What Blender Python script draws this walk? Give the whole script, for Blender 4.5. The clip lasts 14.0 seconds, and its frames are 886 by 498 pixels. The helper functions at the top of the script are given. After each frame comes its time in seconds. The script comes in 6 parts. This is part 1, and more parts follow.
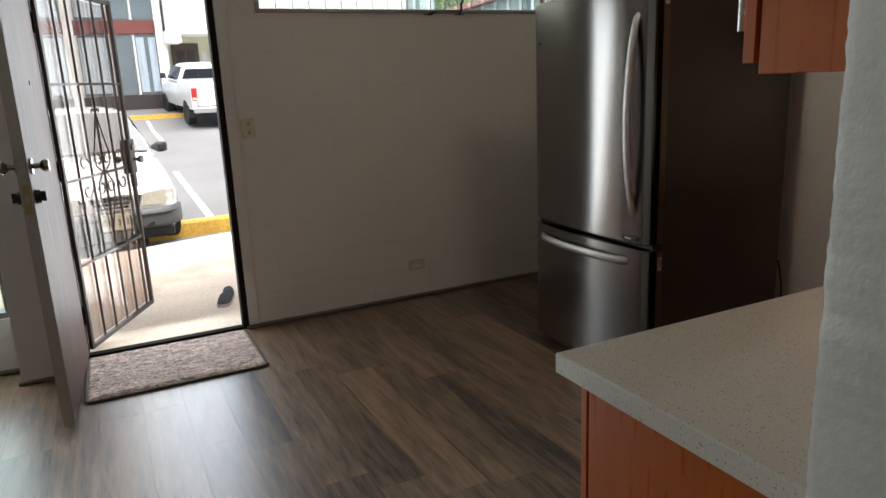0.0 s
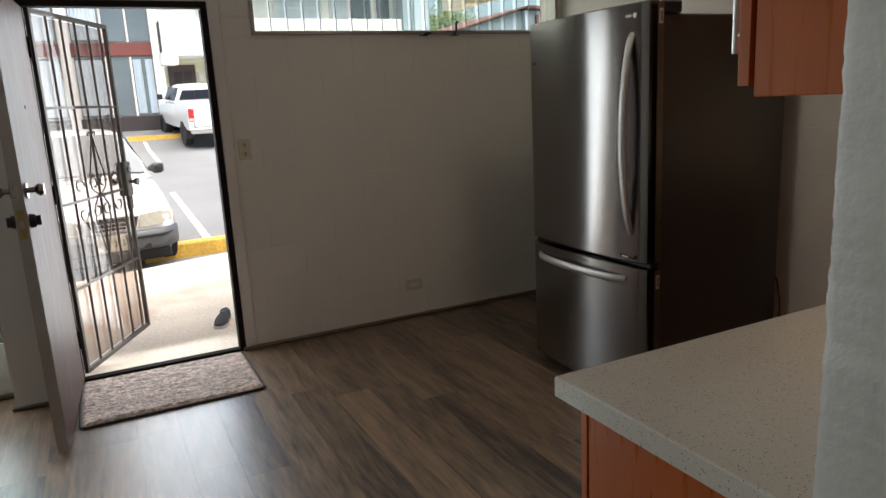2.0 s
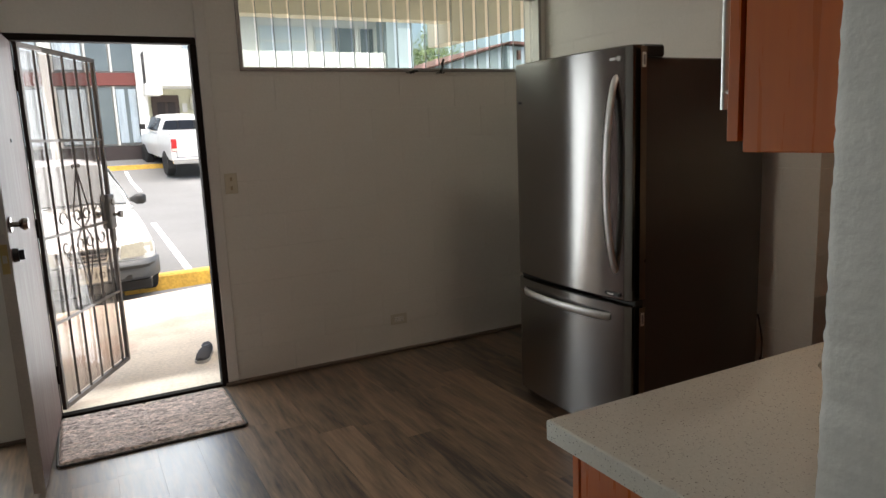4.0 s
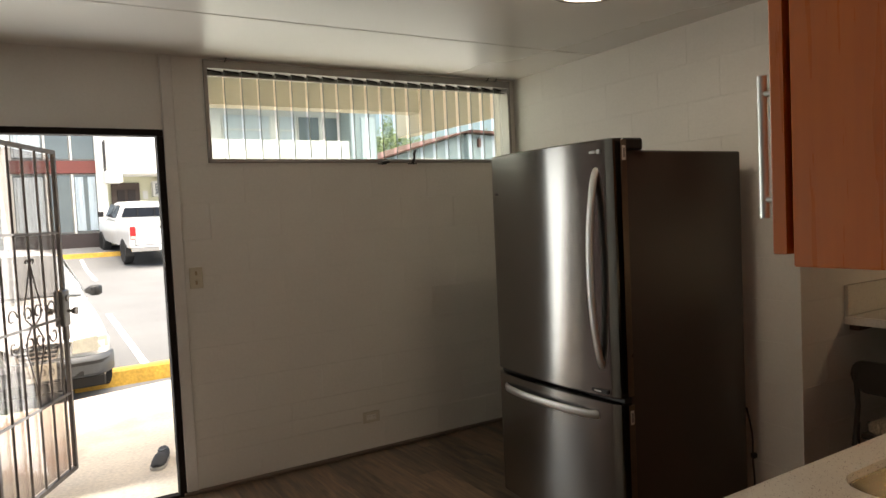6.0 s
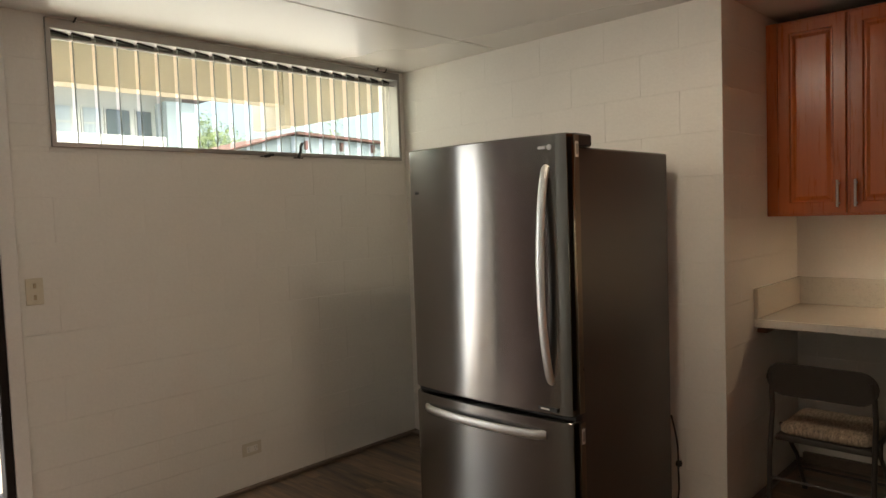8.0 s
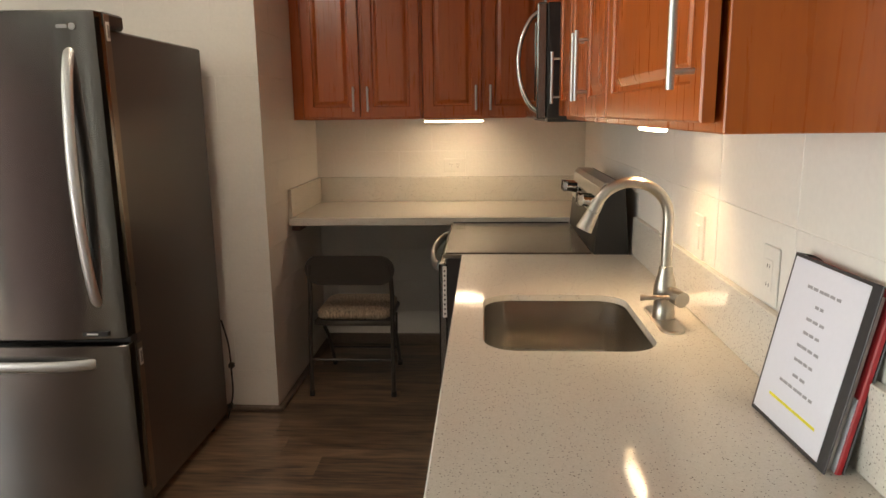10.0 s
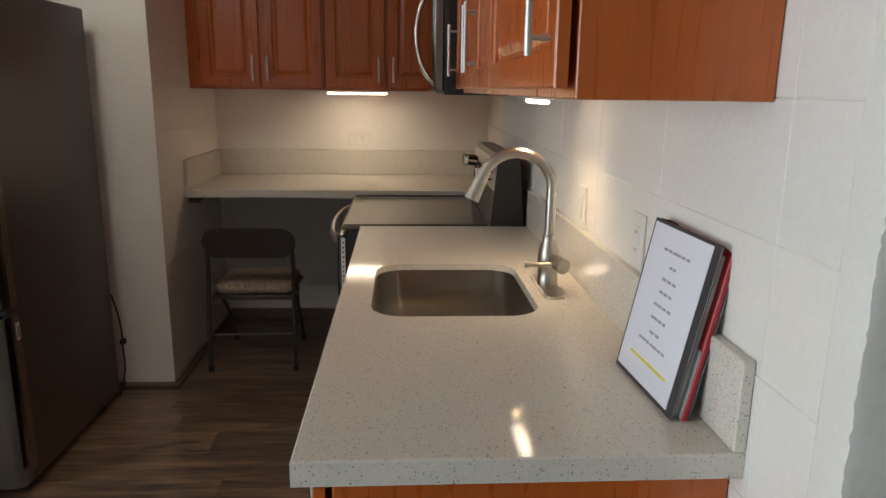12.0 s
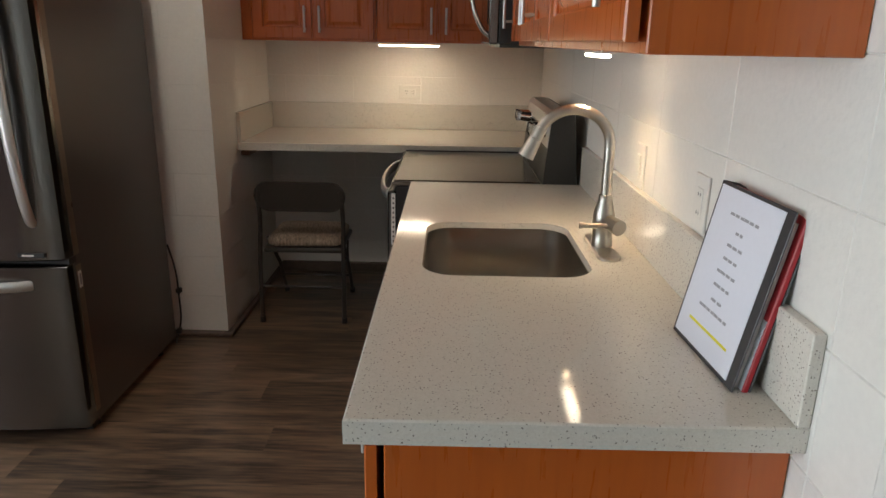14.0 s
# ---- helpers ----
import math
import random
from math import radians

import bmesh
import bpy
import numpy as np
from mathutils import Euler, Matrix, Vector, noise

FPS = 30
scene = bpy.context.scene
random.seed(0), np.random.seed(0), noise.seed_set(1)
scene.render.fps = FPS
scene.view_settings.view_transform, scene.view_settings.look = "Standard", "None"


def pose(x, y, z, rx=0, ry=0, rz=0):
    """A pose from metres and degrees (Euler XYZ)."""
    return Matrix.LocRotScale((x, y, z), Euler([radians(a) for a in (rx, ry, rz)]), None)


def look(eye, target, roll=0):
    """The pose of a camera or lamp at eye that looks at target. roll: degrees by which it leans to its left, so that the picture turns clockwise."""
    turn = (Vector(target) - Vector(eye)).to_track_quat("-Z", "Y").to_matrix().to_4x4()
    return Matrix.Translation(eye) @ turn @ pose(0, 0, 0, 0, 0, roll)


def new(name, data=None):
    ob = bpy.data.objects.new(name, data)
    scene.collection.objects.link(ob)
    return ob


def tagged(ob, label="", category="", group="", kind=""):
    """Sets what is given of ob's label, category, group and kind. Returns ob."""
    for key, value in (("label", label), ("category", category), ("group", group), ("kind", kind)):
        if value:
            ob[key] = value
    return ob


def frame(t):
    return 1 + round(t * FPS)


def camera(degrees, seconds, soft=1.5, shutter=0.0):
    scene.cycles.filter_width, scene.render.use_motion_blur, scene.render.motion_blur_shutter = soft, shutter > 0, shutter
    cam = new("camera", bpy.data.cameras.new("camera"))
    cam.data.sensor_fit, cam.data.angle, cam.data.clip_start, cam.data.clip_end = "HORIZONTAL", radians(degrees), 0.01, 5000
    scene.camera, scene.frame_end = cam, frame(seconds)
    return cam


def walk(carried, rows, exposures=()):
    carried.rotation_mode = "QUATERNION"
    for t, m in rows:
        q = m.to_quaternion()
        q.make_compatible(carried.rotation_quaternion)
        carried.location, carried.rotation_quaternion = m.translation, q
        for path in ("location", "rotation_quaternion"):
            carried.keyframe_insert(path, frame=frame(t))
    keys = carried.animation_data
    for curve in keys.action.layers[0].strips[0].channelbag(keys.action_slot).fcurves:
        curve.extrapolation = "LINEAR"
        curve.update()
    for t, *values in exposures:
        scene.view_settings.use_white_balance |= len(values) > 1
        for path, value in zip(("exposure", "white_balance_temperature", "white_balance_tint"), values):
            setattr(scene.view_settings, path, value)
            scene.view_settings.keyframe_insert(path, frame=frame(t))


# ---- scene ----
cam = camera(65.5, 14.0)
PATH = [
    (0, (0.27, 0.491, 1.425), (1.119, 2.239, 0.954), -2.5),
    (0.5, (0.269, 0.479, 1.432), (1.119, 2.236, 0.994), -3.2),
    (1, (0.276, 0.482, 1.434), (1.139, 2.237, 1.016), -3.4),
    (1.5, (0.272, 0.491, 1.431), (1.117, 2.255, 1.016), -3.4),
    (2, (0.278, 0.501, 1.434), (1.141, 2.256, 1.012), -3.0),
    (2.5, (0.282, 0.501, 1.431), (1.186, 2.236, 1.013), -2.6),
    (5, (0.24, 0.513, 1.487), (1.182, 2.261, 1.251), -2.4),
    (5.5, (0.242, 0.551, 1.492), (1.248, 2.271, 1.32), -2.0),
    (6, (0.253, 0.649, 1.503), (1.291, 2.356, 1.402), -2.7),
    (6.5, (0.277, 0.78, 1.524), (1.351, 2.468, 1.514), -1.9),
    (7, (0.203, 0.932, 1.526), (1.364, 2.561, 1.527), -1.7),
    (7.5, (0.109, 1.09, 1.53), (1.4, 2.616, 1.489), -2.7),
    (8, (0.128, 1.248, 1.5), (1.57, 2.63, 1.393), -2.0),
    (8.5, (0.166, 1.407, 1.495), (1.767, 2.601, 1.393), -0.9),
    (9, (0.129, 1.477, 1.475), (1.939, 2.305, 1.284), -2.2),
    (9.2, (0.126, 1.501, 1.47), (2.007, 2.131, 1.219), -2.1),
    (11.5, (0.1, 1.396, 1.427), (2.048, 1.29, 0.99), 0.2),
    (12, (0.097, 1.397, 1.428), (2.042, 1.276, 0.977), 0.8),
    (12.5, (0.102, 1.39, 1.427), (2.04, 1.272, 0.946), 0.3),
    (13, (0.1, 1.388, 1.424), (2.03, 1.283, 0.907), 0.0),
    (13.5, (0.111, 1.402, 1.425), (2.033, 1.342, 0.876), 1.2),
    (14, (0.124, 1.411, 1.43), (2.038, 1.423, 0.851), 1.0),
]
EXPOSURES = [(0.0, 1.05, 6500, 10), (2.7, 1.05, 6500, 10), (5.0, 1.2, 6900, 10), (6.5, 1.36, 7200, 10), (7.5, 1.56, 7200, 10), (8.0, 1.94, 7200, 11), (9.0, 2.46, 7400, 12), (9.2, 2.46, 7400, 12), (11.4, 1.86, 6200, 10), (14.0, 1.98, 6150, 10)]
walk(cam, [(t, look(eye, target, roll)) for t, eye, target, roll in PATH], EXPOSURES)

# ---- world, sun, lamps ----
world = bpy.data.worlds.new("world")
scene.world = world
world.use_nodes = True
wn = world.node_tree.nodes
sky = wn.new("ShaderNodeTexSky")
sky.sky_type, sky.sun_disc = "NISHITA", False
sky.sun_elevation, sky.sun_rotation = radians(76), radians(170)
sky.air_density, sky.dust_density = 1.0, 3.0
world.node_tree.links.new(sky.outputs[0], wn["Background"].inputs[0])
wn["Background"].inputs[1].default_value = 0.15
sun_data = bpy.data.lights.new("sun", "SUN")
sun_data.energy, sun_data.angle, sun_data.color = 5.0, radians(105), (1.0, 0.95, 0.88)
sun = new("sun", sun_data)
sun.matrix_world = look((2, -4.5, 20), (0, 0, 0))


def area_lamp(name, m, sx, sy, watts, color=(1, 1, 1), shape="RECTANGLE"):
    d = bpy.data.lights.new(name, "AREA")
    d.shape, d.size, d.size_y, d.energy, d.color = shape, sx, sy, watts, color
    ob = new(name, d)
    ob.matrix_world = m
    return ob


# sky light in the openings
area_lamp("sky_door", look((0.48, 5.05, 1.05), (0.48, 0.0, 0.3)), 0.8, 1.9, 11, (0.9, 0.96, 1.0))
area_lamp("sky_high_window", look((2.24, 4.99, 2.14), (2.24, 0.0, 1.2)), 2.0, 0.5, 2.7, (0.98, 0.96, 0.9))
area_lamp("sky_side_window", look((-1.1, 4.99, 1.1), (-1.1, 0.0, 0.5)), 1.4, 1.5, 17, (0.9, 0.96, 1.0))
# lamps of the room
area_lamp("ceiling_lamp_light", look((2.21, 2.65, 2.325), (2.21, 2.65, 0)), 0.27, 0.27, 1.05, (1.0, 0.88, 0.72), "DISK")
area_lamp("desk_bar_light", look((4.05, 1.64, 1.385), (4.05, 1.64, 0)), 0.05, 0.24, 0.29, (1.0, 0.77, 0.50))
area_lamp("sink_bar_light", look((2.0, 1.027, 1.3655), (2.0, 1.12, 0)), 0.22, 0.018, 0.31, (1.0, 0.72, 0.42)).data.spread = radians(125)


# ---- materials ----
def node_mat(name):
    m = bpy.data.materials.new(name)
    m.use_nodes = True
    return m, m.node_tree.nodes, m.node_tree.links, m.node_tree.nodes["Principled BSDF"]


def mat(name, color, rough=0.5, metal=0.0, vary=0.12, scale=6.0, fine=90.0, bump=0.15, dist=0.002, stretch=(1, 1, 1), rand=0.0, coat=0.0, spec=0.5):
    """A surface with variation at two scales, in real size."""
    m, n, l, b = node_mat(name)
    tc, mp = n.new("ShaderNodeTexCoord"), n.new("ShaderNodeMapping")
    mp.inputs["Scale"].default_value = stretch
    l.new(tc.outputs["Object"], mp.inputs[0])
    n1, n2 = n.new("ShaderNodeTexNoise"), n.new("ShaderNodeTexNoise")
    n1.inputs["Scale"].default_value, n1.inputs["Detail"].default_value = scale, 5
    n2.inputs["Scale"].default_value, n2.inputs["Detail"].default_value = fine, 4
    l.new(mp.outputs[0], n1.inputs[0])
    l.new(mp.outputs[0], n2.inputs[0])
    add = n.new("ShaderNodeMath")
    add.operation = "ADD"
    l.new(n1.outputs[0], add.inputs[0])
    l.new(n2.outputs[0], add.inputs[1])
    last = add
    if rand:
        info, mul, add2 = n.new("ShaderNodeObjectInfo"), n.new("ShaderNodeMath"), n.new("ShaderNodeMath")
        mul.operation, mul.inputs[1].default_value, add2.operation = "MULTIPLY_ADD", rand, "ADD"
        mul.inputs[2].default_value = -rand / 2
        l.new(info.outputs["Random"], mul.inputs[0])
        l.new(mul.outputs[0], add2.inputs[0])
        l.new(add.outputs[0], add2.inputs[1])
        last = add2
    rg = n.new("ShaderNodeMapRange")
    rg.inputs[1].default_value, rg.inputs[2].default_value = 0.6, 1.4
    rg.inputs[3].default_value, rg.inputs[4].default_value = 1 - vary, 1 + vary
    rg.clamp = False
    l.new(last.outputs[0], rg.inputs[0])
    mix = n.new("ShaderNodeVectorMath")
    mix.operation = "SCALE"
    mix.inputs[0].default_value = color
    l.new(rg.outputs[0], mix.inputs["Scale"])
    l.new(mix.outputs[0], b.inputs["Base Color"])
    rr = n.new("ShaderNodeMapRange")
    rr.inputs[1].default_value, rr.inputs[2].default_value = 0.3, 0.7
    rr.inputs[3].default_value, rr.inputs[4].default_value = max(0.02, rough * 0.88), min(1, rough * 1.12)
    l.new(n1.outputs[0], rr.inputs[0])
    l.new(rr.outputs[0], b.inputs["Roughness"])
    b.inputs["Metallic"].default_value = metal
    b.inputs["Coat Weight"].default_value = coat
    b.inputs["Coat Roughness"].default_value = 0.15
    b.inputs["Specular IOR Level"].default_value = spec
    if bump:
        bp = n.new("ShaderNodeBump")
        bp.inputs["Strength"].default_value, bp.inputs["Distance"].default_value = bump, dist
        l.new(n2.outputs[0], bp.inputs["Height"])
        l.new(bp.outputs[0], b.inputs["Normal"])
    return m


def wood_mat(name, dark, light, axis, scale=1.0, rough=0.35, rand=0.5, streak=0.6, coat=0.0, bump=0.08, fine=0.4, along=0.9):
    """Wood with its grain along axis (0, 1 or 2), varied piece by piece."""
    m, n, l, b = node_mat(name)
    tc, mp = n.new("ShaderNodeTexCoord"), n.new("ShaderNodeMapping")
    s = [14 * scale] * 3
    s[axis] = along * scale
    mp.inputs["Scale"].default_value = s
    info = n.new("ShaderNodeObjectInfo")
    off = n.new("ShaderNodeVectorMath")
    off.operation = "ADD"
    sc = n.new("ShaderNodeMath")
    sc.operation, sc.inputs[1].default_value = "MULTIPLY", 37.0
    l.new(info.outputs["Random"], sc.inputs[0])
    l.new(tc.outputs["Object"], off.inputs[0])
    l.new(sc.outputs[0], off.inputs[1])
    l.new(off.outputs[0], mp.inputs[0])
    n1, n2 = n.new("ShaderNodeTexNoise"), n.new("ShaderNodeTexNoise")
    n1.inputs["Scale"].default_value, n1.inputs["Detail"].default_value, n1.inputs["Distortion"].default_value = 1.0, 6, 1.2
    n2.inputs["Scale"].default_value, n2.inputs["Detail"].default_value = 5.0, 8
    l.new(mp.outputs[0], n1.inputs[0])
    l.new(mp.outputs[0], n2.inputs[0])
    mx = n.new("ShaderNodeMix")
    mx.inputs[0].default_value = fine
    l.new(n1.outputs[0], mx.inputs[2])
    l.new(n2.outputs[0], mx.inputs[3])
    ad = n.new("ShaderNodeMath")
    ad.operation = "MULTIPLY_ADD"
    ad.inputs[1].default_value, ad.inputs[2].default_value = rand, -rand / 2
    l.new(info.outputs["Random"], ad.inputs[0])
    sm = n.new("ShaderNodeMath")
    sm.operation = "ADD"
    l.new(mx.outputs[0], sm.inputs[0])
    l.new(ad.outputs[0], sm.inputs[1])
    cr = n.new("ShaderNodeValToRGB")
    cr.color_ramp.elements[0].position, cr.color_ramp.elements[0].color = 0.5 - streak / 2, (*dark, 1)
    cr.color_ramp.elements[1].position, cr.color_ramp.elements[1].color = 0.5 + streak / 2, (*light, 1)
    l.new(sm.outputs[0], cr.inputs[0])
    l.new(cr.outputs[0], b.inputs["Base Color"])
    b.inputs["Coat Weight"].default_value = coat
    b.inputs["Coat Roughness"].default_value = 0.2
    rr = n.new("ShaderNodeMapRange")
    rr.inputs[1].default_value, rr.inputs[2].default_value = 0.3, 0.7
    rr.inputs[3].default_value, rr.inputs[4].default_value = rough * 0.85, rough * 1.15
    l.new(n2.outputs[0], rr.inputs[0])
    l.new(rr.outputs[0], b.inputs["Roughness"])
    bp = n.new("ShaderNodeBump")
    bp.inputs["Strength"].default_value, bp.inputs["Distance"].default_value = bump, 0.002
    l.new(n2.outputs[0], bp.inputs["Height"])
    l.new(bp.outputs[0], b.inputs["Normal"])
    return m


def quartz_mat(name):
    """Cream quartz with grey and dark flecks."""
    m, n, l, b = node_mat(name)
    tc = n.new("ShaderNodeTexCoord")
    v, w, c = n.new("ShaderNodeTexVoronoi"), n.new("ShaderNodeTexVoronoi"), n.new("ShaderNodeTexNoise")
    v.inputs["Scale"].default_value, w.inputs["Scale"].default_value, c.inputs["Scale"].default_value = 165, 330, 260
    l.new(tc.outputs["Object"], c.inputs["Vector"])
    bend = n.new("ShaderNodeVectorMath")
    bend.operation = "MULTIPLY_ADD"
    bend.inputs[1].default_value = (0.006, 0.006, 0.006)
    l.new(c.outputs["Color"], bend.inputs[0])
    l.new(tc.outputs["Object"], bend.inputs[2])
    l.new(bend.outputs[0], v.inputs["Vector"])
    l.new(tc.outputs["Object"], w.inputs["Vector"])
    ramp = n.new("ShaderNodeValToRGB")
    ramp.color_ramp.elements[0].position, ramp.color_ramp.elements[0].color = 0.14, (0.17, 0.15, 0.125, 1)
    ramp.color_ramp.elements[1].position, ramp.color_ramp.elements[1].color = 0.27, (0.66, 0.63, 0.56, 1)
    l.new(v.outputs["Distance"], ramp.inputs[0])
    keep = n.new("ShaderNodeMath")
    keep.operation, keep.inputs[1].default_value = "GREATER_THAN", 0.45
    l.new(v.outputs["Color"], keep.inputs[0])
    base = n.new("ShaderNodeValToRGB")
    base.color_ramp.elements[0].color, base.color_ramp.elements[1].color = (0.61, 0.575, 0.505, 1), (0.69, 0.66, 0.59, 1)
    l.new(w.outputs["Color"], base.inputs[0])
    mx = n.new("ShaderNodeMix")
    mx.data_type = "RGBA"
    l.new(keep.outputs[0], mx.inputs[0])
    l.new(base.outputs[0], mx.inputs[6])
    mul = n.new("ShaderNodeMix")
    mul.data_type, mul.blend_type = "RGBA", "DARKEN"
    mul.inputs[0].default_value = 1.0
    l.new(ramp.outputs[0], mul.inputs[6])
    l.new(base.outputs[0], mul.inputs[7])
    l.new(mul.outputs[2], mx.inputs[7])
    l.new(mx.outputs[2], b.inputs["Base Color"])
    b.inputs["Roughness"].default_value = 0.075
    return m


def brushed_mat(name, color, rough, aniso=0.75, turn=0.0, axis="Z"):
    """Brushed stainless steel, with fine lines."""
    m, n, l, b = node_mat(name)
    tc, mp, ns = n.new("ShaderNodeTexCoord"), n.new("ShaderNodeMapping"), n.new("ShaderNodeTexNoise")
    mp.inputs["Scale"].default_value = (6, 6, 900) if axis == "Z" else (900, 900, 6)
    ns.inputs["Scale"].default_value, ns.inputs["Detail"].default_value = 1.0, 4
    l.new(tc.outputs["Object"], mp.inputs[0])
    l.new(mp.outputs[0], ns.inputs[0])
    big = n.new("ShaderNodeTexNoise")
    big.inputs["Scale"].default_value = 2.2
    l.new(tc.outputs["Object"], big.inputs[0])
    rr = n.new("ShaderNodeMapRange")
    rr.inputs[1].default_value, rr.inputs[2].default_value = 0.3, 0.7
    rr.inputs[3].default_value, rr.inputs[4].default_value = rough * 0.997, rough * 1.003
    l.new(ns.outputs[0], rr.inputs[0])
    l.new(rr.outputs[0], b.inputs["Roughness"])
    cr = n.new("ShaderNodeMapRange")
    cr.inputs[3].default_value, cr.inputs[4].default_value = 0.92, 1.08
    l.new(big.outputs[0], cr.inputs[0])
    sc = n.new("ShaderNodeVectorMath")
    sc.operation = "SCALE"
    sc.inputs[0].default_value = color
    l.new(cr.outputs[0], sc.inputs["Scale"])
    l.new(sc.outputs[0], b.inputs["Base Color"])
    b.inputs["Metallic"].default_value = 1.0
    b.inputs["Anisotropic"].default_value = aniso
    b.inputs["Anisotropic Rotation"].default_value = turn
    tg = n.new("ShaderNodeTangent")
    tg.direction_type, tg.axis = "RADIAL", "Z"
    l.new(tg.outputs[0], b.inputs["Tangent"])
    return m


def glass_mat(name, color=(1, 1, 1), rough=0.0, mix=0.15):
    """Thin clear pane: mostly see-through, with its own gloss."""
    m, n, l, b = node_mat(name)
    tr, gl, ms, fr = n.new("ShaderNodeBsdfTransparent"), n.new("ShaderNodeBsdfGlossy"), n.new("ShaderNodeMixShader"), n.new("ShaderNodeLayerWeight")
    tr.inputs[0].default_value = (*color, 1)
    gl.inputs["Roughness"].default_value = rough
    fr.inputs[0].default_value = 0.5
    pw = n.new("ShaderNodeMath")
    pw.operation, pw.inputs[1].default_value = "POWER", 4.0
    sc = n.new("ShaderNodeMath")
    sc.operation, sc.inputs[1].default_value, sc.inputs[2].default_value = "MULTIPLY_ADD", 0.55, 0.035
    l.new(fr.outputs["Facing"], pw.inputs[0])
    l.new(pw.outputs[0], sc.inputs[0])
    l.new(sc.outputs[0], ms.inputs[0])
    l.new(tr.outputs[0], ms.inputs[1])
    l.new(gl.outputs[0], ms.inputs[2])
    l.new(ms.outputs[0], n["Material Output"].inputs[0])
    return m


def glow_mat(name, color, strength):
    m, n, l, b = node_mat(name)
    b.inputs["Base Color"].default_value = (0.9, 0.88, 0.82, 1)
    b.inputs["Emission Color"].default_value = (*color, 1)
    b.inputs["Emission Strength"].default_value = strength
    return m


WHITE = mat("painted_block", (0.76, 0.74, 0.69), 0.42, vary=0.04, scale=3, fine=70, bump=0.35, dist=0.004)
ROUGHWHITE = mat("painted_plaster_rough", (0.71, 0.70, 0.66), 0.5, vary=0.05, scale=5, fine=110, bump=0.26, dist=0.003)
CEIL = mat("ceiling_gloss_paint", (0.76, 0.74, 0.69), 0.28, vary=0.012, scale=0.4, fine=2.5, bump=0)
TRIM = mat("painted_trim", (0.72, 0.70, 0.66), 0.4, vary=0.05, bump=0.1)
PLANK = wood_mat("vinyl_plank", (0.030, 0.020, 0.014), (0.280, 0.182, 0.112), 1, 1.05, 0.42, 0.17, 0.36, coat=0.6, bump=0.2, fine=0.46, along=1.35)
PLANK.node_tree.nodes["Principled BSDF"].inputs["Coat Roughness"].default_value = 0.27
BASE = wood_mat("brown_base_strip", (0.09, 0.065, 0.048), (0.19, 0.14, 0.105), 0, 1.0, 0.45, 0.2)
CABZ = wood_mat("cabinet_cherry_upright", (0.34, 0.066, 0.008), (0.56, 0.135, 0.017), 2, 1.1, 0.30, 0.16, 0.8, coat=0.25)
CABX = wood_mat("cabinet_cherry_level", (0.34, 0.066, 0.008), (0.56, 0.135, 0.017), 0, 1.1, 0.30, 0.16, 0.8, coat=0.25)
CABY = wood_mat("cabinet_cherry_cross", (0.34, 0.066, 0.008), (0.56, 0.135, 0.017), 1, 1.1, 0.30, 0.16, 0.8, coat=0.25)
# darker brown than the cabinet fronts, for toe kicks and the desk bracket
CABDARK = mat("cabinet_dark_brown", (0.10, 0.035, 0.012), 0.5, vary=0.1)
QUARTZ = quartz_mat("quartz")
STEEL = brushed_mat("brushed_steel", (0.235, 0.23, 0.222), 0.19, 0.94, 0.25)
STEELV = mat("brushed_steel_bar", (0.62, 0.615, 0.60), 0.40, 1.0, vary=0.02, bump=0)
SINKST = mat("sink_steel", (0.47, 0.44, 0.40), 0.25, 1.0, vary=0.03, scale=0.5, fine=4, bump=0)
NICKEL = mat("brushed_nickel", (0.50, 0.465, 0.41), 0.30, 1.0, vary=0.04, bump=0)
CHROME = mat("chrome", (0.75, 0.74, 0.72), 0.10, 1.0, vary=0.03, bump=0)
FRSIDE = mat("fridge_side_paint", (0.066, 0.054, 0.046), 0.36, 0.0, vary=0.12, scale=2, fine=350, bump=0.25, dist=0.001)
BLACK = mat("black_plastic", (0.018, 0.017, 0.016), 0.4, vary=0.2, bump=0.05)
BLACKGL = mat("black_glass", (0.012, 0.012, 0.012), 0.10, vary=0.1, bump=0, coat=0.3)
DARKFR = mat("dark_brown_frame", (0.022, 0.017, 0.015), 0.8, vary=0.2, spec=0.05)
ALU = mat("aluminium_frame", (0.34, 0.33, 0.31), 0.42, 0.8, vary=0.08, bump=0.05)
PLATE = mat("ivory_plate", (0.62, 0.57, 0.45), 0.35, vary=0.05, bump=0)
PLATEW = mat("white_plate", (0.74, 0.72, 0.67), 0.35, vary=0.04, bump=0)
SLOT = mat("slot_dark", (0.05, 0.045, 0.04), 0.5, vary=0.1, bump=0)
GLASS = glass_mat("clear_glass", (0.80, 0.83, 0.80))
GLOW = glow_mat("lamp_diffuser", (1.0, 0.88, 0.72), 4.2)
GLOWB = glow_mat("bar_diffuser", (1.0, 0.82, 0.58), 3.2)


# ---- builders ----
def bm_box(bm, x0, y0, z0, x1, y1, z1, bev=0.0, seg=1):
    r = bmesh.ops.create_cube(bm, size=1)
    vs = r["verts"]
    bmesh.ops.scale(bm, vec=(x1 - x0, y1 - y0, z1 - z0), verts=vs)
    bmesh.ops.translate(bm, vec=((x0 + x1) / 2, (y0 + y1) / 2, (z0 + z1) / 2), verts=vs)
    if bev:
        es = list({e for v in vs for e in v.link_edges})
        bmesh.ops.bevel(bm, geom=es, offset=bev, segments=seg, affect="EDGES", profile=0.5)


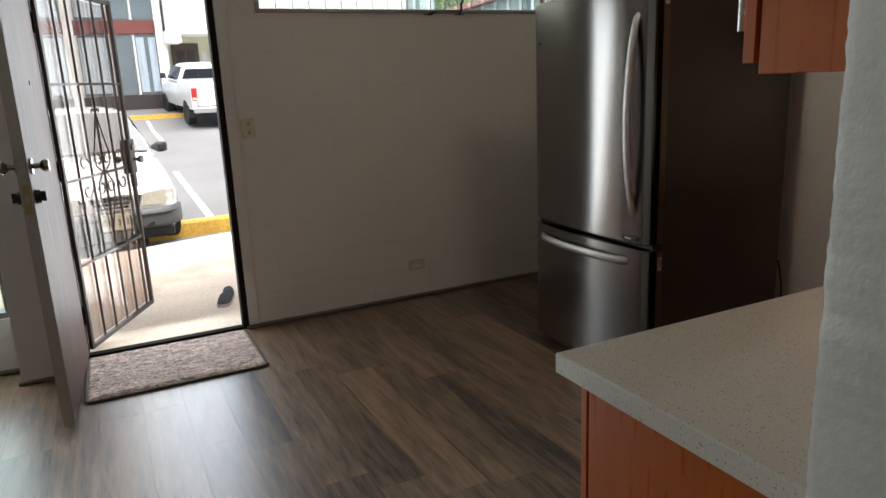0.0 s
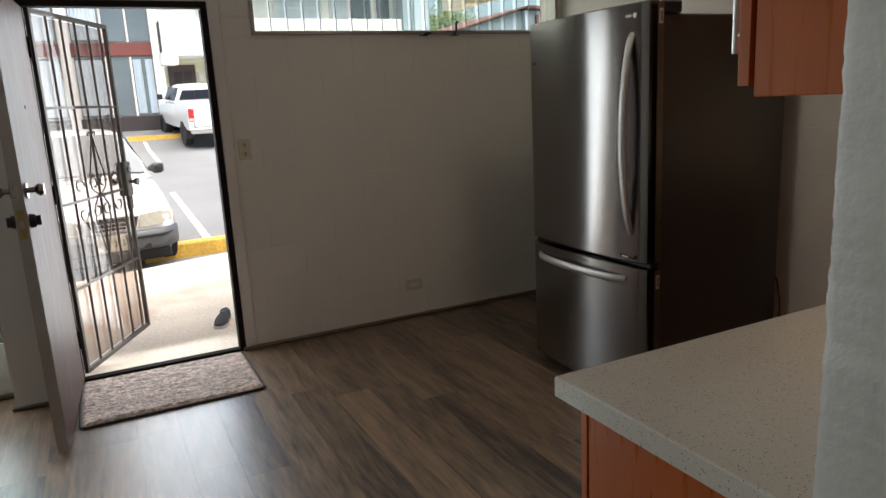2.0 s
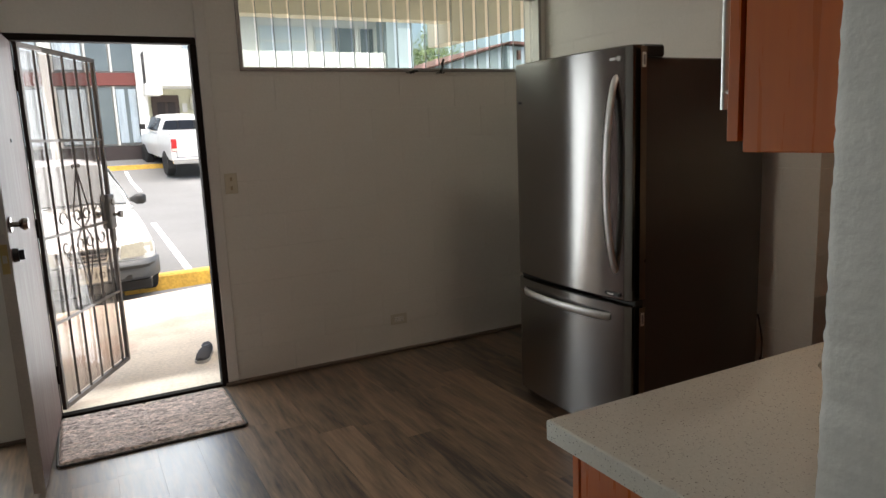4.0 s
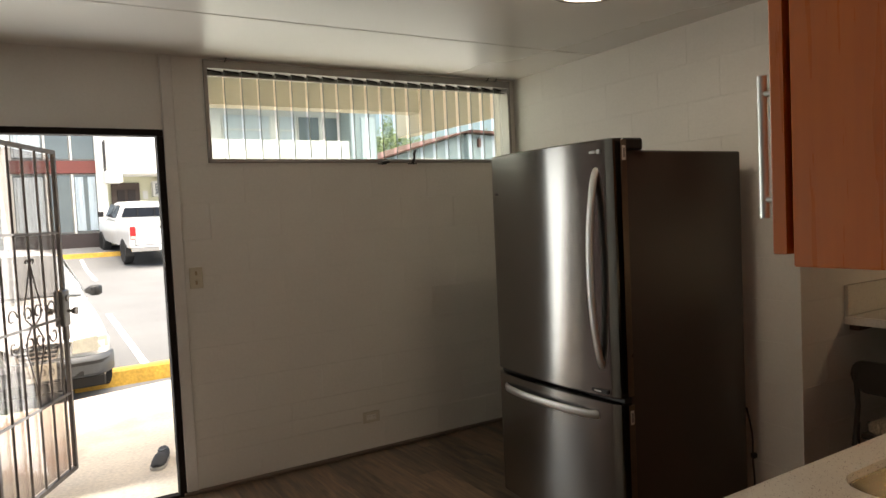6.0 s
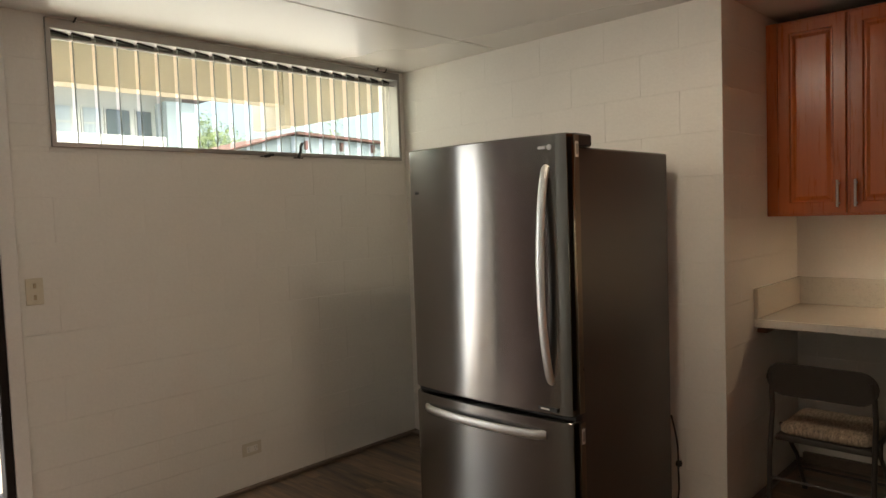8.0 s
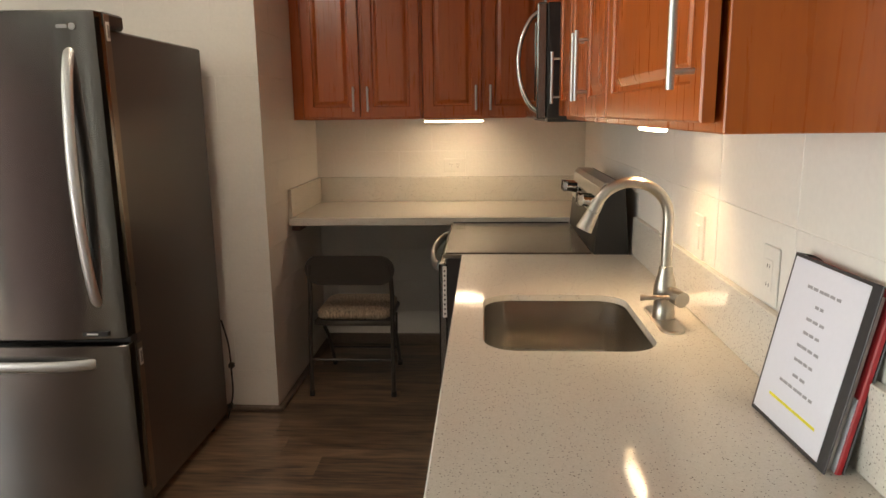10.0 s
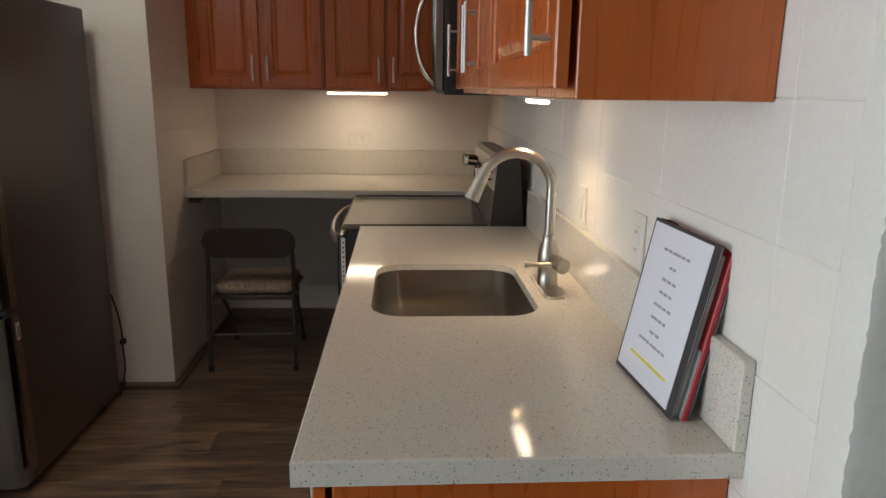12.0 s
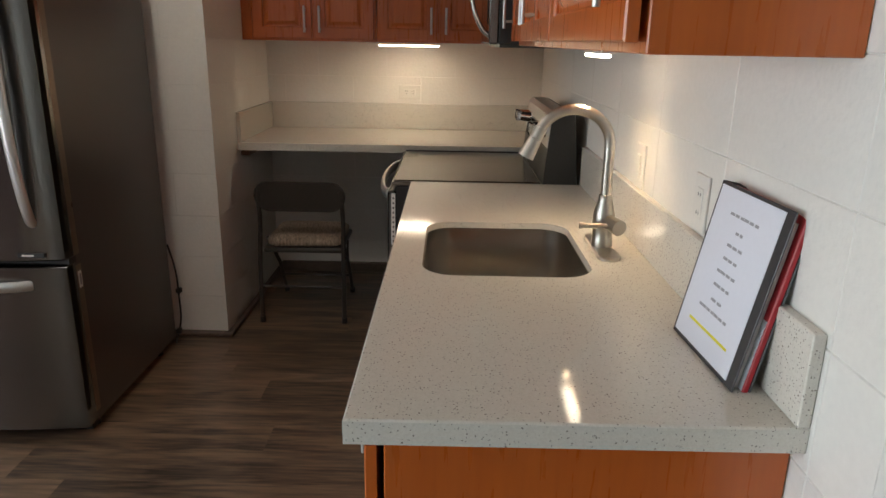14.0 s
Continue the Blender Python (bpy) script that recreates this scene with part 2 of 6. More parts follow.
def bm_cyl(bm, a, b, r, r2=None, n=16, caps=True):
    a, b = Vector(a), Vector(b)
    d = b - a
    m = Matrix.Translation((a + b) / 2) @ d.to_track_quat("Z", "Y").to_matrix().to_4x4()
    bmesh.ops.create_cone(bm, cap_ends=caps, segments=n, radius1=r, radius2=r if r2 is None else r2, depth=d.length, matrix=m)


def bm_tube(bm, pts, r, n=10, flat=None, caps=True):
    """A round bar, or a flat one (flat = (across, thick)), along points."""
    pts = [Vector(p) for p in pts]
    rings, up = [], None
    for i, p in enumerate(pts):
        d = (pts[min(i + 1, len(pts) - 1)] - pts[max(i - 1, 0)]).normalized()
        if up is None:
            up = d.orthogonal().normalized() if flat is None else (Vector((0, 0, 1)).cross(d).normalized() if abs(d.z) < 0.9 else Vector((0, 1, 0)))
        side = d.cross(up).normalized()
        up = side.cross(d).normalized()
        rr = r[i] if isinstance(r, (list, tuple)) else r
        ring = []
        for k in range(n):
            a = 2 * math.pi * k / n
            u, v = (rr * math.cos(a), rr * math.sin(a)) if flat is None else (flat[0] * math.cos(a), flat[1] * math.sin(a))
            ring.append(bm.verts.new(p + up * u + side * v))
        rings.append(ring)
    for a, b in zip(rings, rings[1:]):
        for k in range(n):
            bm.faces.new((a[k], a[(k + 1) % n], b[(k + 1) % n], b[k]))
    if caps:
        bm.faces.new(rings[0][::-1])
        bm.faces.new(rings[-1])


def bm_lathe(bm, profile, centre, n=32):
    """Turned shape: (radius, height) pairs round a vertical axis at centre."""
    cx, cy, cz = centre
    rings = [[bm.verts.new((cx + r * math.cos(2 * math.pi * k / n), cy + r * math.sin(2 * math.pi * k / n), cz + h)) for k in range(n)] for r, h in profile]
    for a, b in zip(rings, rings[1:]):
        for k in range(n):
            bm.faces.new((a[k], a[(k + 1) % n], b[(k + 1) % n], b[k]))
    if profile[0][0] > 1e-4:
        bm.faces.new(rings[0][::-1])
    if profile[-1][0] > 1e-4:
        bm.faces.new(rings[-1])


def bm_loft(bm, loops, cap=True, closed=True):
    rings = [[bm.verts.new(p) for p in loop] for loop in loops]
    n = len(rings[0])
    for a, b in zip(rings, rings[1:]):
        for k in range(n if closed else n - 1):
            bm.faces.new((a[k], a[(k + 1) % n], b[(k + 1) % n], b[k]))
    if cap:
        bm.faces.new(rings[0][::-1])
        bm.faces.new(rings[-1])


def bm_prism(bm, outline, axis, lo, hi, bev=0.0):
    """A flat outline (two coordinates a point) pushed along axis from lo to hi."""
    def place(p, h):
        q = list(p)
        q.insert(axis, h)
        return q
    bm_loft(bm, [[place(p, lo) for p in outline], [place(p, hi) for p in outline]])


def rounded(x0, y0, x1, y1, r, n=5):
    out = []
    for cx, cy, a0 in ((x1 - r, y1 - r, 0), (x0 + r, y1 - r, 90), (x0 + r, y0 + r, 180), (x1 - r, y0 + r, 270)):
        out += [(cx + r * math.cos(radians(a0 + 90 * k / n)), cy + r * math.sin(radians(a0 + 90 * k / n))) for k in range(n + 1)]
    return out


def mesh_of(name, bm, material, smooth=None):
    bmesh.ops.recalc_face_normals(bm, faces=bm.faces)
    me = bpy.data.meshes.new(name)
    bm.to_mesh(me)
    bm.free()
    me.materials.append(material)
    if smooth is not None:
        for p in me.polygons:
            p.use_smooth = True
        me.set_sharp_from_angle(angle=radians(smooth))
    return me


def part(name, bm, material, parent=None, label="", smooth=None):
    ob = new(name, mesh_of(name, bm, material, smooth))
    if parent is not None:
        ob.parent = parent
    if label:
        ob["label"] = label
    return ob


def thing(name, label, category, kind="", group="", at=(0, 0, 0)):
    ob = new(name)
    ob.empty_display_size = 0.1
    ob.location = at
    return tagged(ob, label, category, group, kind)


def box_part(name, parent, material, *b, bev=0.0, seg=1, label="", smooth=None):
    bm = bmesh.new()
    bm_box(bm, *b, bev=bev, seg=seg)
    return part(name, bm, material, parent, label, smooth)


def structure(name, material, boxes, label, category, bev=0.0):
    bm = bmesh.new()
    for b in boxes:
        bm_box(bm, *b, bev=bev)
    return tagged(part(name, bm, material), label, category, kind="structure")


# ---- the setting: plan in metres ----
FY, RX, PY, AX, KY = 4.655, 3.30, 2.50, 4.345, 0.865   # front wall, side wall, pier, alcove wall, kitchen wall
WX, CZ = 0.815, 2.44                                   # end of the kitchen wall, ceiling
DX0, DX1, DZ = 0.055, 0.905, 1.998
RX2 = 3.345                                            # side wall at its front end
NX0, NX1, NZ0, NZ1 = 1.172, 3.305, 1.853, 2.428
LX0, LX1, LZ0, LZ1 = -1.9, -0.276, 0.30, 1.95
BX, BY = -3.0, -2.6                                    # far side and back of the room
D = 0.0028                                             # how far the blocks stand proud

wall_front = structure("wall_front", WHITE, [
    (BX, FY + D, 0, LX0, FY + 0.2, CZ), (LX0, FY + D, 0, LX1, FY + 0.2, LZ0), (LX0, FY + D, LZ1, LX1, FY + 0.2, CZ),
    (LX1, FY + D, 0, DX0 - 0.04, FY + 0.2, CZ), (DX0 - 0.04, FY + D, DZ + 0.035, DX1 + 0.035, FY + 0.2, CZ),
    (DX1 + 0.035, FY + D, 0, NX0, FY + 0.2, CZ), (NX0, FY + D, 0, NX1, FY + 0.2, NZ0), (NX0, FY + D, NZ1, NX1, FY + 0.2, CZ),
    (NX1, FY + D, 0, AX + 0.2, FY + 0.2, CZ)], "white-painted concrete block wall with door and high window", "wall")
bm = bmesh.new()
bm_prism(bm, [(RX + D, PY + D), (AX + 0.2, PY + D), (AX + 0.2, FY + D), (RX2 + D, FY + D)], 2, 0, CZ)
wall_side = tagged(part("wall_side", bm, WHITE), "white-painted concrete block wall and pier beside the fridge", "wall", kind="structure")
wall_alcove = structure("wall_alcove", WHITE, [(AX + D, KY - 0.2, 0, AX + 0.2, PY + D, CZ)], "white-painted block wall behind the desk counter", "wall")
wall_kitchen = structure("wall_kitchen", WHITE, [(WX + 0.012, KY - 0.2, 0, AX + D, KY - D, CZ)], "white-painted block wall behind the sink", "wall")
structure("wall_back", WHITE, [(BX - 0.15, BY - 0.15, 0, AX + 0.2, BY, CZ)], "plain white-painted back wall", "wall")
structure("wall_left", WHITE, [(BX - 0.15, BY, 0, BX, FY + 0.2, CZ)], "plain white-painted side wall", "wall")
structure("wall_right_rear", WHITE, [(AX + 0.02, BY, 0, AX + 0.2, KY - 0.2, CZ)], "plain white-painted rear room wall", "wall")
pillar = structure("pillar", ROUGHWHITE, [(-0.258, 4.418, 0, DX0 - 0.045, FY + D, CZ)], "white-painted pillar beside the front door", "pillar")

# rough rounded end of the kitchen wall
bm = bmesh.new()
loops = []
for i in range(489):
    z = CZ * i / 488
    w = [0.0012 * noise.noise((s * 0.8, 0.3, z * 14)) + 0.0028 * noise.noise((s * 3.0, 4.3, z * 90)) for s in range(5)]
    groove = -0.0018 * max(0.0, 1 - min(z % 0.203, 0.203 - z % 0.203) / 0.020)
    x, y = WX - groove, KY + groove * 0.6
    loops.append([(WX + 0.06, y, z), (x + 0.012, y + w[0] * 0.3, z), (x + 0.003 + w[1] * 0.5, y - 0.003 + w[1], z), (x + w[2] * 0.6, y - 0.014, z), (x + w[3] * 0.15, KY - 0.1, z), (x, KY - 0.2, z), (WX + 0.06, KY - 0.2, z)])
bm_loft(bm, loops)
tagged(part("wall_end", bm, ROUGHWHITE, smooth=28), "rough white-painted end of a block wall", "wall", kind="structure")

structure("floor_slab", mat("screed", (0.2, 0.19, 0.18), 0.9), [(BX, BY, -0.2, AX + 0.2, FY + 0.2, -0.012)], "floor slab under vinyl planks", "floor")
bm = bmesh.new()
for y0, y1 in ((BY, 1.395), (1.403, 2.617), (2.625, 3.816), (3.824, FY + 0.2)):
    bm_box(bm, BX, y0, CZ, AX + 0.2, y1, CZ + 0.1, bev=0.003)
bm_box(bm, BX, BY, CZ + 0.012, AX + 0.2, FY + 0.2, CZ + 0.12)
tagged(part("ceiling", bm, CEIL), "glossy off-white painted ceiling boards with dark joints", "ceiling", kind="structure")
structure("upper_slab", mat("concrete_upper", (0.4, 0.39, 0.36), 0.9), [(BX - 0.2, BY - 0.2, CZ + 0.13, AX + 0.4, FY + 0.2, CZ + 0.4)], "concrete floor slab of the storey above", "slab")

# base strips
BH, BT = 0.020, 0.030
structure("baseboard_front", BASE, [(DX1 + 0.02, FY - BT, 0, RX2, FY, BH)], "thin brown base strip along the front wall", "baseboard", 0.004)
structure("baseboard_side", BASE, [(RX - BT, PY - BT, 0, RX + 0.03, FY - BT, BH)], "thin brown base strip along the side wall", "baseboard", 0.004)
structure("baseboard_pier", BASE, [(RX, PY - BT, 0, AX, PY, BH)], "thin brown base strip in the desk alcove", "baseboard", 0.004)
structure("baseboard_alcove", BASE, [(AX - BT, 1.6, 0, AX, PY - BT, 0.06)], "brown base strip under the desk counter", "baseboard", 0.004)
structure("baseboard_pillar", BASE, [(-0.274, 4.402, 0, DX0 - 0.045, 4.418, BH), (-0.274, 4.418, 0, -0.258, FY, BH), (BX, FY - BT, 0, -0.274, FY, BH)], "brown base strip round the pillar", "baseboard", 0.004)

# front door frame, threshold, casing
structure("door_frame", DARKFR, [(DX0 - 0.04, FY - 0.012, 0, DX0, FY + 0.062, DZ), (DX1, FY - 0.012, 0, DX1 + 0.035, FY + 0.062, DZ), (DX0 - 0.04, FY - 0.012, DZ, DX1 + 0.035, FY + 0.062, DZ + 0.035)], "dark brown steel frame of the front door", "door frame", 0.004)
structure("trim_door", TRIM, [(DX1 + 0.036, FY - 0.018, BH, DX1 + 0.10, FY, CZ)], "white-painted trim board beside the door", "trim", 0.004)
structure("threshold", DARKFR, [(DX0, FY - 0.01, 0.0, DX1, FY + 0.022, 0.016), (DX0, FY + 0.030, 0.0, DX1, FY + 0.058, 0.012)], "dark metal threshold of the front door", "threshold", 0.004)


# ---- fridge ----
def make_fridge():
    x0, x1, y0, y1 = 2.335, 3.186, 2.712, 3.570
    t = thing("fridge", "stainless steel bottom-freezer fridge with dark grey sides", "fridge", at=(x0, (y0 + y1) / 2, 0))
    px, py = x0, (y0 + y1) / 2
    bm = bmesh.new()
    bm_box(bm, 0.075, y0 - py + 0.004, 0.03, x1 - px, y1 - py - 0.004, 1.735, bev=0.006)
    part("body", bm, FRSIDE, t, "dark grey textured steel case")

    def front(z0, z1, name, label):
        # bowed front of a door leaf, seen from above
        n, w = 40, (y1 - y0) / 2
        out = []
        for i in range(n + 1):
            s = -1 + 2 * i / n
            out.append((-0.028 + 0.029 * s * s + 0.010 * max(0, abs(s) - 0.97) / 0.03, s * w))
        ring = out + [(0.072, w), (0.072, -w)]
        bm = bmesh.new()
        inset = [(x + (0.008 if i <= n else 0), y * 0.994) for i, (x, y) in enumerate(ring)]
        bm_loft(bm, [[(x, y, z0) for x, y in inset], [(x, y, z0 + 0.006) for x, y in ring], [(x, y, z1 - 0.006) for x, y in ring], [(x, y, z1) for x, y in inset]])
        return part(name, bm, STEEL, t, label, smooth=40)

    up = front(0.690, 1.784, "upper_door", "brushed stainless steel door")
    low = front(0.045, 0.672, "freezer_drawer", "brushed stainless steel freezer drawer")
    box_part("gasket_gap", t, BLACK, 0.03, -0.43, 0.67, 0.074, 0.43, 0.692)
    box_part("kick_plate", t, BLACK, 0.05, -0.42, 0.012, 0.09, 0.42, 0.044, bev=0.004)
    # tall bow handle
    hy = y0 - py + 0.085
    bm = bmesh.new()
    pts = [(0.004 - 0.064 * math.sin(math.pi * min(1, max(0, k / 30))) ** 0.6, hy, 0.808 + 0.862 * k / 30) for k in range(31)]
    bm_tube(bm, pts, 0.012, 24, flat=(0.019, 0.011))
    part("door_handle", bm, STEELV, up, "bowed flat steel handle", smooth=80)
    bm = bmesh.new()
    pts = [(-0.006 - 0.052 * math.sin(math.pi * k / 20) ** 0.5, -0.315 + 0.665 * k / 20, 0.605) for k in range(21)]
    bm_tube(bm, pts, 0.012, 24, flat=(0.011, 0.019))
    part("drawer_handle", bm, STEELV, low, "bowed level steel handle", smooth=80)
    # hinge cover, door side trims, stickers, mark
    box_part("hinge_cover", t, BLACK, 0.06, -0.436, 1.736, 0.185, -0.34, 1.786, bev=0.008)
    box_part("door_edge", up, mat("door_edge_bronze", (0.20, 0.15, 0.11), 0.3, 0.7), 0.04, -0.4455, 0.70, 0.073, -0.4435, 1.776)
    box_part("drawer_edge", low, mat("drawer_edge_bronze", (0.20, 0.15, 0.11), 0.3, 0.7), 0.04, -0.4455, 0.095, 0.073, -0.4435, 0.662)
    for z in (1.722, 0.61):
        box_part("sticker", t, PLATEW, 0.046, -0.4475, z - 0.03, 0.066, -0.446, z + 0.03, label="small white sticker")
        box_part("sticker_print", t, ALU, 0.051, -0.4485, z - 0.02, 0.061, -0.4476, z + 0.02)
    box_part("badge", t, BLACK, -0.016, -0.375, 0.706, 0.004, -0.285, 0.722, label="small dark badge with pale bars")
    box_part("badge_bar", t, PLATEW, -0.0165, -0.340, 0.711, -0.0155, -0.30, 0.717)
    bm = bmesh.new()
    bm_cyl(bm, (-0.012, -0.365, 1.733), (0.01, -0.365, 1.733), 0.011, n=16)
    part("emblem", bm, ALU, t, "small round metal emblem")
    box_part("emblem_bar", t, ALU, -0.014, -0.350, 1.728, 0.0, -0.315, 1.739)
    bm = bmesh.new()
    bm_cyl(bm, (-0.013, 0.368, 1.589), (0.02, 0.372, 1.589), 0.006, n=12)
    part("screw_plug", bm, BLACK, t)
    for x, y in ((0.12, -0.39), (0.12, 0.39), (0.72, -0.39), (0.72, 0.39)):
        bm = bmesh.new()
        bm_cyl(bm, (x, y, 0), (x, y, 0.035), 0.02, n=12)
        part("foot", bm, BLACK, t)
    return t


fridge = make_fridge()

# power cord hanging behind the fridge
bm = bmesh.new()
pts = [(3.185 + 0.02 * math.sin(k * 0.5) * (k / 20), 2.715 - 0.035 * math.sin(math.pi * k / 20), 0.50 - 0.495 * k / 20) for k in range(21)]
bm_tube(bm, pts, 0.0045, 8)
bmesh.ops.translate(bm, vec=-fridge.location, verts=bm.verts)
cord = part("power_cord", bm, BLACK, fridge, "thin dark power cord hanging behind", smooth=60)
box_part("clip", cord, BLACK, 3.175 - fridge.location.x, 2.67 - fridge.location.y, 0.26, 3.20 - fridge.location.x, 2.695 - fridge.location.y, 0.285, bev=0.004)
box_part("clip", cord, BLACK, 3.18 - fridge.location.x, 2.69 - fridge.location.y, 0.05, 3.205 - fridge.location.x, 2.715 - fridge.location.y, 0.075, bev=0.004)


# ---- cabinets ----
def panel_door(parent, w, h, m, handle_u, handle_z, grain, glen=0.13, name="door", flat=False):
    """A raised-panel door of width w and height h in its own plane; m maps (across, out, up) to the cabinet."""
    d = 0.02
    bm = bmesh.new()
    st = 0.058
    if flat:
        bm_box(bm, 0, 0, 0, w, d, h, bev=0.003)
    else:
        e = 0.003
        loops = [[(a, y, a), (w - a, y, a), (w - a, y, h - a), (a, y, h - a)] for a, y in ((0, 0), (0, d - e), (e, d), (st - 0.005, d), (st, d - 0.005), (st, 0), (0, 0))]
        bm_loft(bm, loops, cap=False)
        bmesh.ops.remove_doubles(bm, verts=bm.verts, dist=1e-5)
    bmesh.ops.transform(bm, matrix=m, verts=bm.verts)
    door = part(name, bm, grain, parent)
    if not flat:
        bm = bmesh.new()
        a, b = st, 0.016
        loops = []
        for ins, out in ((0.0, 0.009), (0.008, 0.008), (0.026, 0.0165), (0.030, 0.017)):
            loops.append([(a + ins, out, a + ins), (w - a - ins, out, a + ins), (w - a - ins, out, h - a - ins), (a + ins, out, h - a - ins)])
        bm_loft(bm, loops)
        bmesh.ops.transform(bm, matrix=m, verts=bm.verts)
        part("raised_panel", bm, grain, door)
    bm = bmesh.new()
    u = handle_u
    bm_cyl(bm, m @ Vector((u, d + 0.032, handle_z)), m @ Vector((u, d + 0.032, handle_z + glen)), 0.006, n=14)
    for z in (handle_z + glen * 0.13, handle_z + glen * 0.87):
        bm_cyl(bm, m @ Vector((u, d - 0.001, z)), m @ Vector((u, d + 0.032, z)), 0.0045, n=10)
    part("handle", bm, STEELV, door, "brushed steel bar handle", smooth=50)
    return door


def m_facing(face, x, y, z):
    """Frames for doors that look to -x, +y or -x end faces."""
    if face == "+y":
        return Matrix.Translation((x, y, z))
    return Matrix(((0, -1, 0, x), (1, 0, 0, y), (0, 0, 1, z), (0, 0, 0, 1)))      # looks to -x; across runs to +y


# cabinets over the desk: two units with two doors each
CB, CT = 1.417, 2.392
XF = 3.876
group = "wall cabinets over the desk"
for i, (y0, y1) in enumerate(((1.80, 2.446), (1.146, 1.798))):
    c = thing("wall_cabinet", "orange-brown cherry wall cabinet with two raised-panel doors", "cabinet", group=group, at=(AX, (y0 + y1) / 2, CB))
    c_off = Vector((-AX, -(y0 + y1) / 2, -CB))
    box_part("case", c, CABZ, XF - AX, y0 + c_off.y, 0.0, -0.001, y1 + c_off.y, CT - CB, bev=0.002)
    half = (y1 - y0) / 2
    for k in range(2):
        w = half - 0.016
        yy = y0 + 0.012 + k * (half - 0.0)
        m = Matrix.Translation((0, 0, 0)) @ m_facing("-x", XF - AX, yy + c_off.y, 0.012)
        panel_door(c, w, CT - CB - 0.024, m, w - 0.03 if k == 0 else 0.03, 0.03, CABZ)
box_part("filler", tagged(part("filler_strip", bmesh.new(), CABZ), "narrow cherry filler strip beside the cabinets", "trim", kind="structure"), CABZ, XF - 0.008, 2.446, CB + 0.001, AX - 0.002, PY - 0.001, CT - 0.001)

tagged(box_part("corner_filler", None, CABZ, XF + 0.002, 0.90, CB + 0.001, AX - 0.002, 1.144, CT - 0.001, bev=0.002), "cherry corner panel between the wall cabinets", "cabinet panel")

# cabinets over the sink: units with doors towards the room
YF = 1.154
for x0, x1, z0, n, hs in ((1.07, 1.80, CB, 1, (0,)), (1.802, 2.50, CB, 2, (1, 0)), (2.502, 2.848, CB, 1, (1,))):
    c = thing("wall_cabinet", "orange-brown cherry wall cabinet above the sink counter", "cabinet", group="wall cabinets over the sink", at=((x0 + x1) / 2, KY, z0))
    o = Vector((-(x0 + x1) / 2, -KY, -z0))
    box_part("case", c, CABZ, x0 + o.x, 0.001, 0, x1 + o.x, YF - KY, CT - z0, bev=0.002)
    lip = 0.004
    w = (x1 - x0 - 0.002 - lip - 0.004 * n) / n
    for k in range(n):
        xx = x0 + lip + k * (w + 0.004)
        panel_door(c, w, CT - z0 - 0.03, m_facing("+y", xx + o.x, YF - KY + 0.011, 0.015), w - 0.035 if hs[k] else 0.035, 0.045, CABZ, glen=0.19)
MX0, MX1 = 2.85, 3.61
c = thing("wall_cabinet", "short cherry wall cabinet above the microwave", "cabinet", group="wall cabinets over the sink", at=((MX0 + MX1) / 2, KY, 1.86))
box_part("case", c, CABZ, -0.38, 0.001, 0, 0.38, YF - KY, CT - 1.86, bev=0.002)
for k in range(2):
    panel_door(c, 0.372, CT - 1.86 - 0.03, m_facing("+y", -0.376 + 0.38 * k, YF - KY, 0.015), 0.337 if k == 0 else 0.035, 0.04, CABZ, glen=0.13)
c = thing("wall_cabinet", "cherry corner wall cabinet beside the microwave", "cabinet", group="wall cabinets over the sink", at=(3.75, KY, CB))
box_part("case", c, CABZ, MX1 + 0.002 - 3.75, 0.001, 0, XF - 0.004 - 3.75, YF - KY, CT - CB, bev=0.002)
panel_door(c, 0.236, CT - CB - 0.03, m_facing("+y", MX1 + 0.006 - 3.75, YF - KY, 0.015), 0.03, 0.03, CABZ)

# microwave over the stove
mw = thing("microwave", "stainless over-range microwave with curved handle", "microwave", at=((MX0 + MX1) / 2, KY, 1.42))
box_part("case", mw, BLACK, -0.379, 0.002, 0, 0.379, 0.365, 0.432, bev=0.004)
box_part("door", mw, STEEL, -0.379, 0.366, 0.0, 0.22, 0.405, 0.432, bev=0.006)
box_part("window", mw, BLACKGL, -0.30, 0.402, 0.07, 0.12, 0.408, 0.37, bev=0.003)
box_part("control_panel", mw, BLACKGL, 0.222, 0.366, 0.0, 0.379, 0.403, 0.432, bev=0.004)
box_part("vent_grille", mw, BLACK, -0.36, 0.04, -0.012, 0.36, 0.36, 0.001)
bm = bmesh.new()
bm_tube(bm, [(-0.34, 0.400 + 0.075 * math.sin(math.pi * k / 18) ** 0.6, 0.03 + 0.37 * k / 18) for k in range(19)], 0.011, 12, flat=(0.015, 0.009))
part("handle", bm, CHROME, mw, "curved chrome handle", smooth=50)

# under-cabinet bar lamps
for (x0, y0, x1, y1), label in (((4.01, 1.47, 4.09, 1.81), "slim lit bar lamp under the desk cabinets"), ((1.885, 1.008, 2.120, 1.046), "slim lit bar lamp under the sink cabinets")):
    b = thing("bar_lamp", label, "lamp", group="under-cabinet lamps", at=((x0 + x1) / 2, (y0 + y1) / 2, CB - 0.002))
    hx, hy = (x1 - x0) / 2, (y1 - y0) / 2
    box_part("housing", b, PLATEW, -hx, -hy, -0.010, hx, hy, 0.0, bev=0.002)
    box_part("diffuser", b, GLOWB, -hx + 0.006, -hy + 0.006, -0.020, hx - 0.006, hy - 0.006, -0.010, bev=0.004)

# ---- counters ----
CTOP, CTH, DTOP = 0.886, 0.042, 0.914
SX0, SX1, SY0, SY1 = 1.703, 2.222, 1.045, 1.474


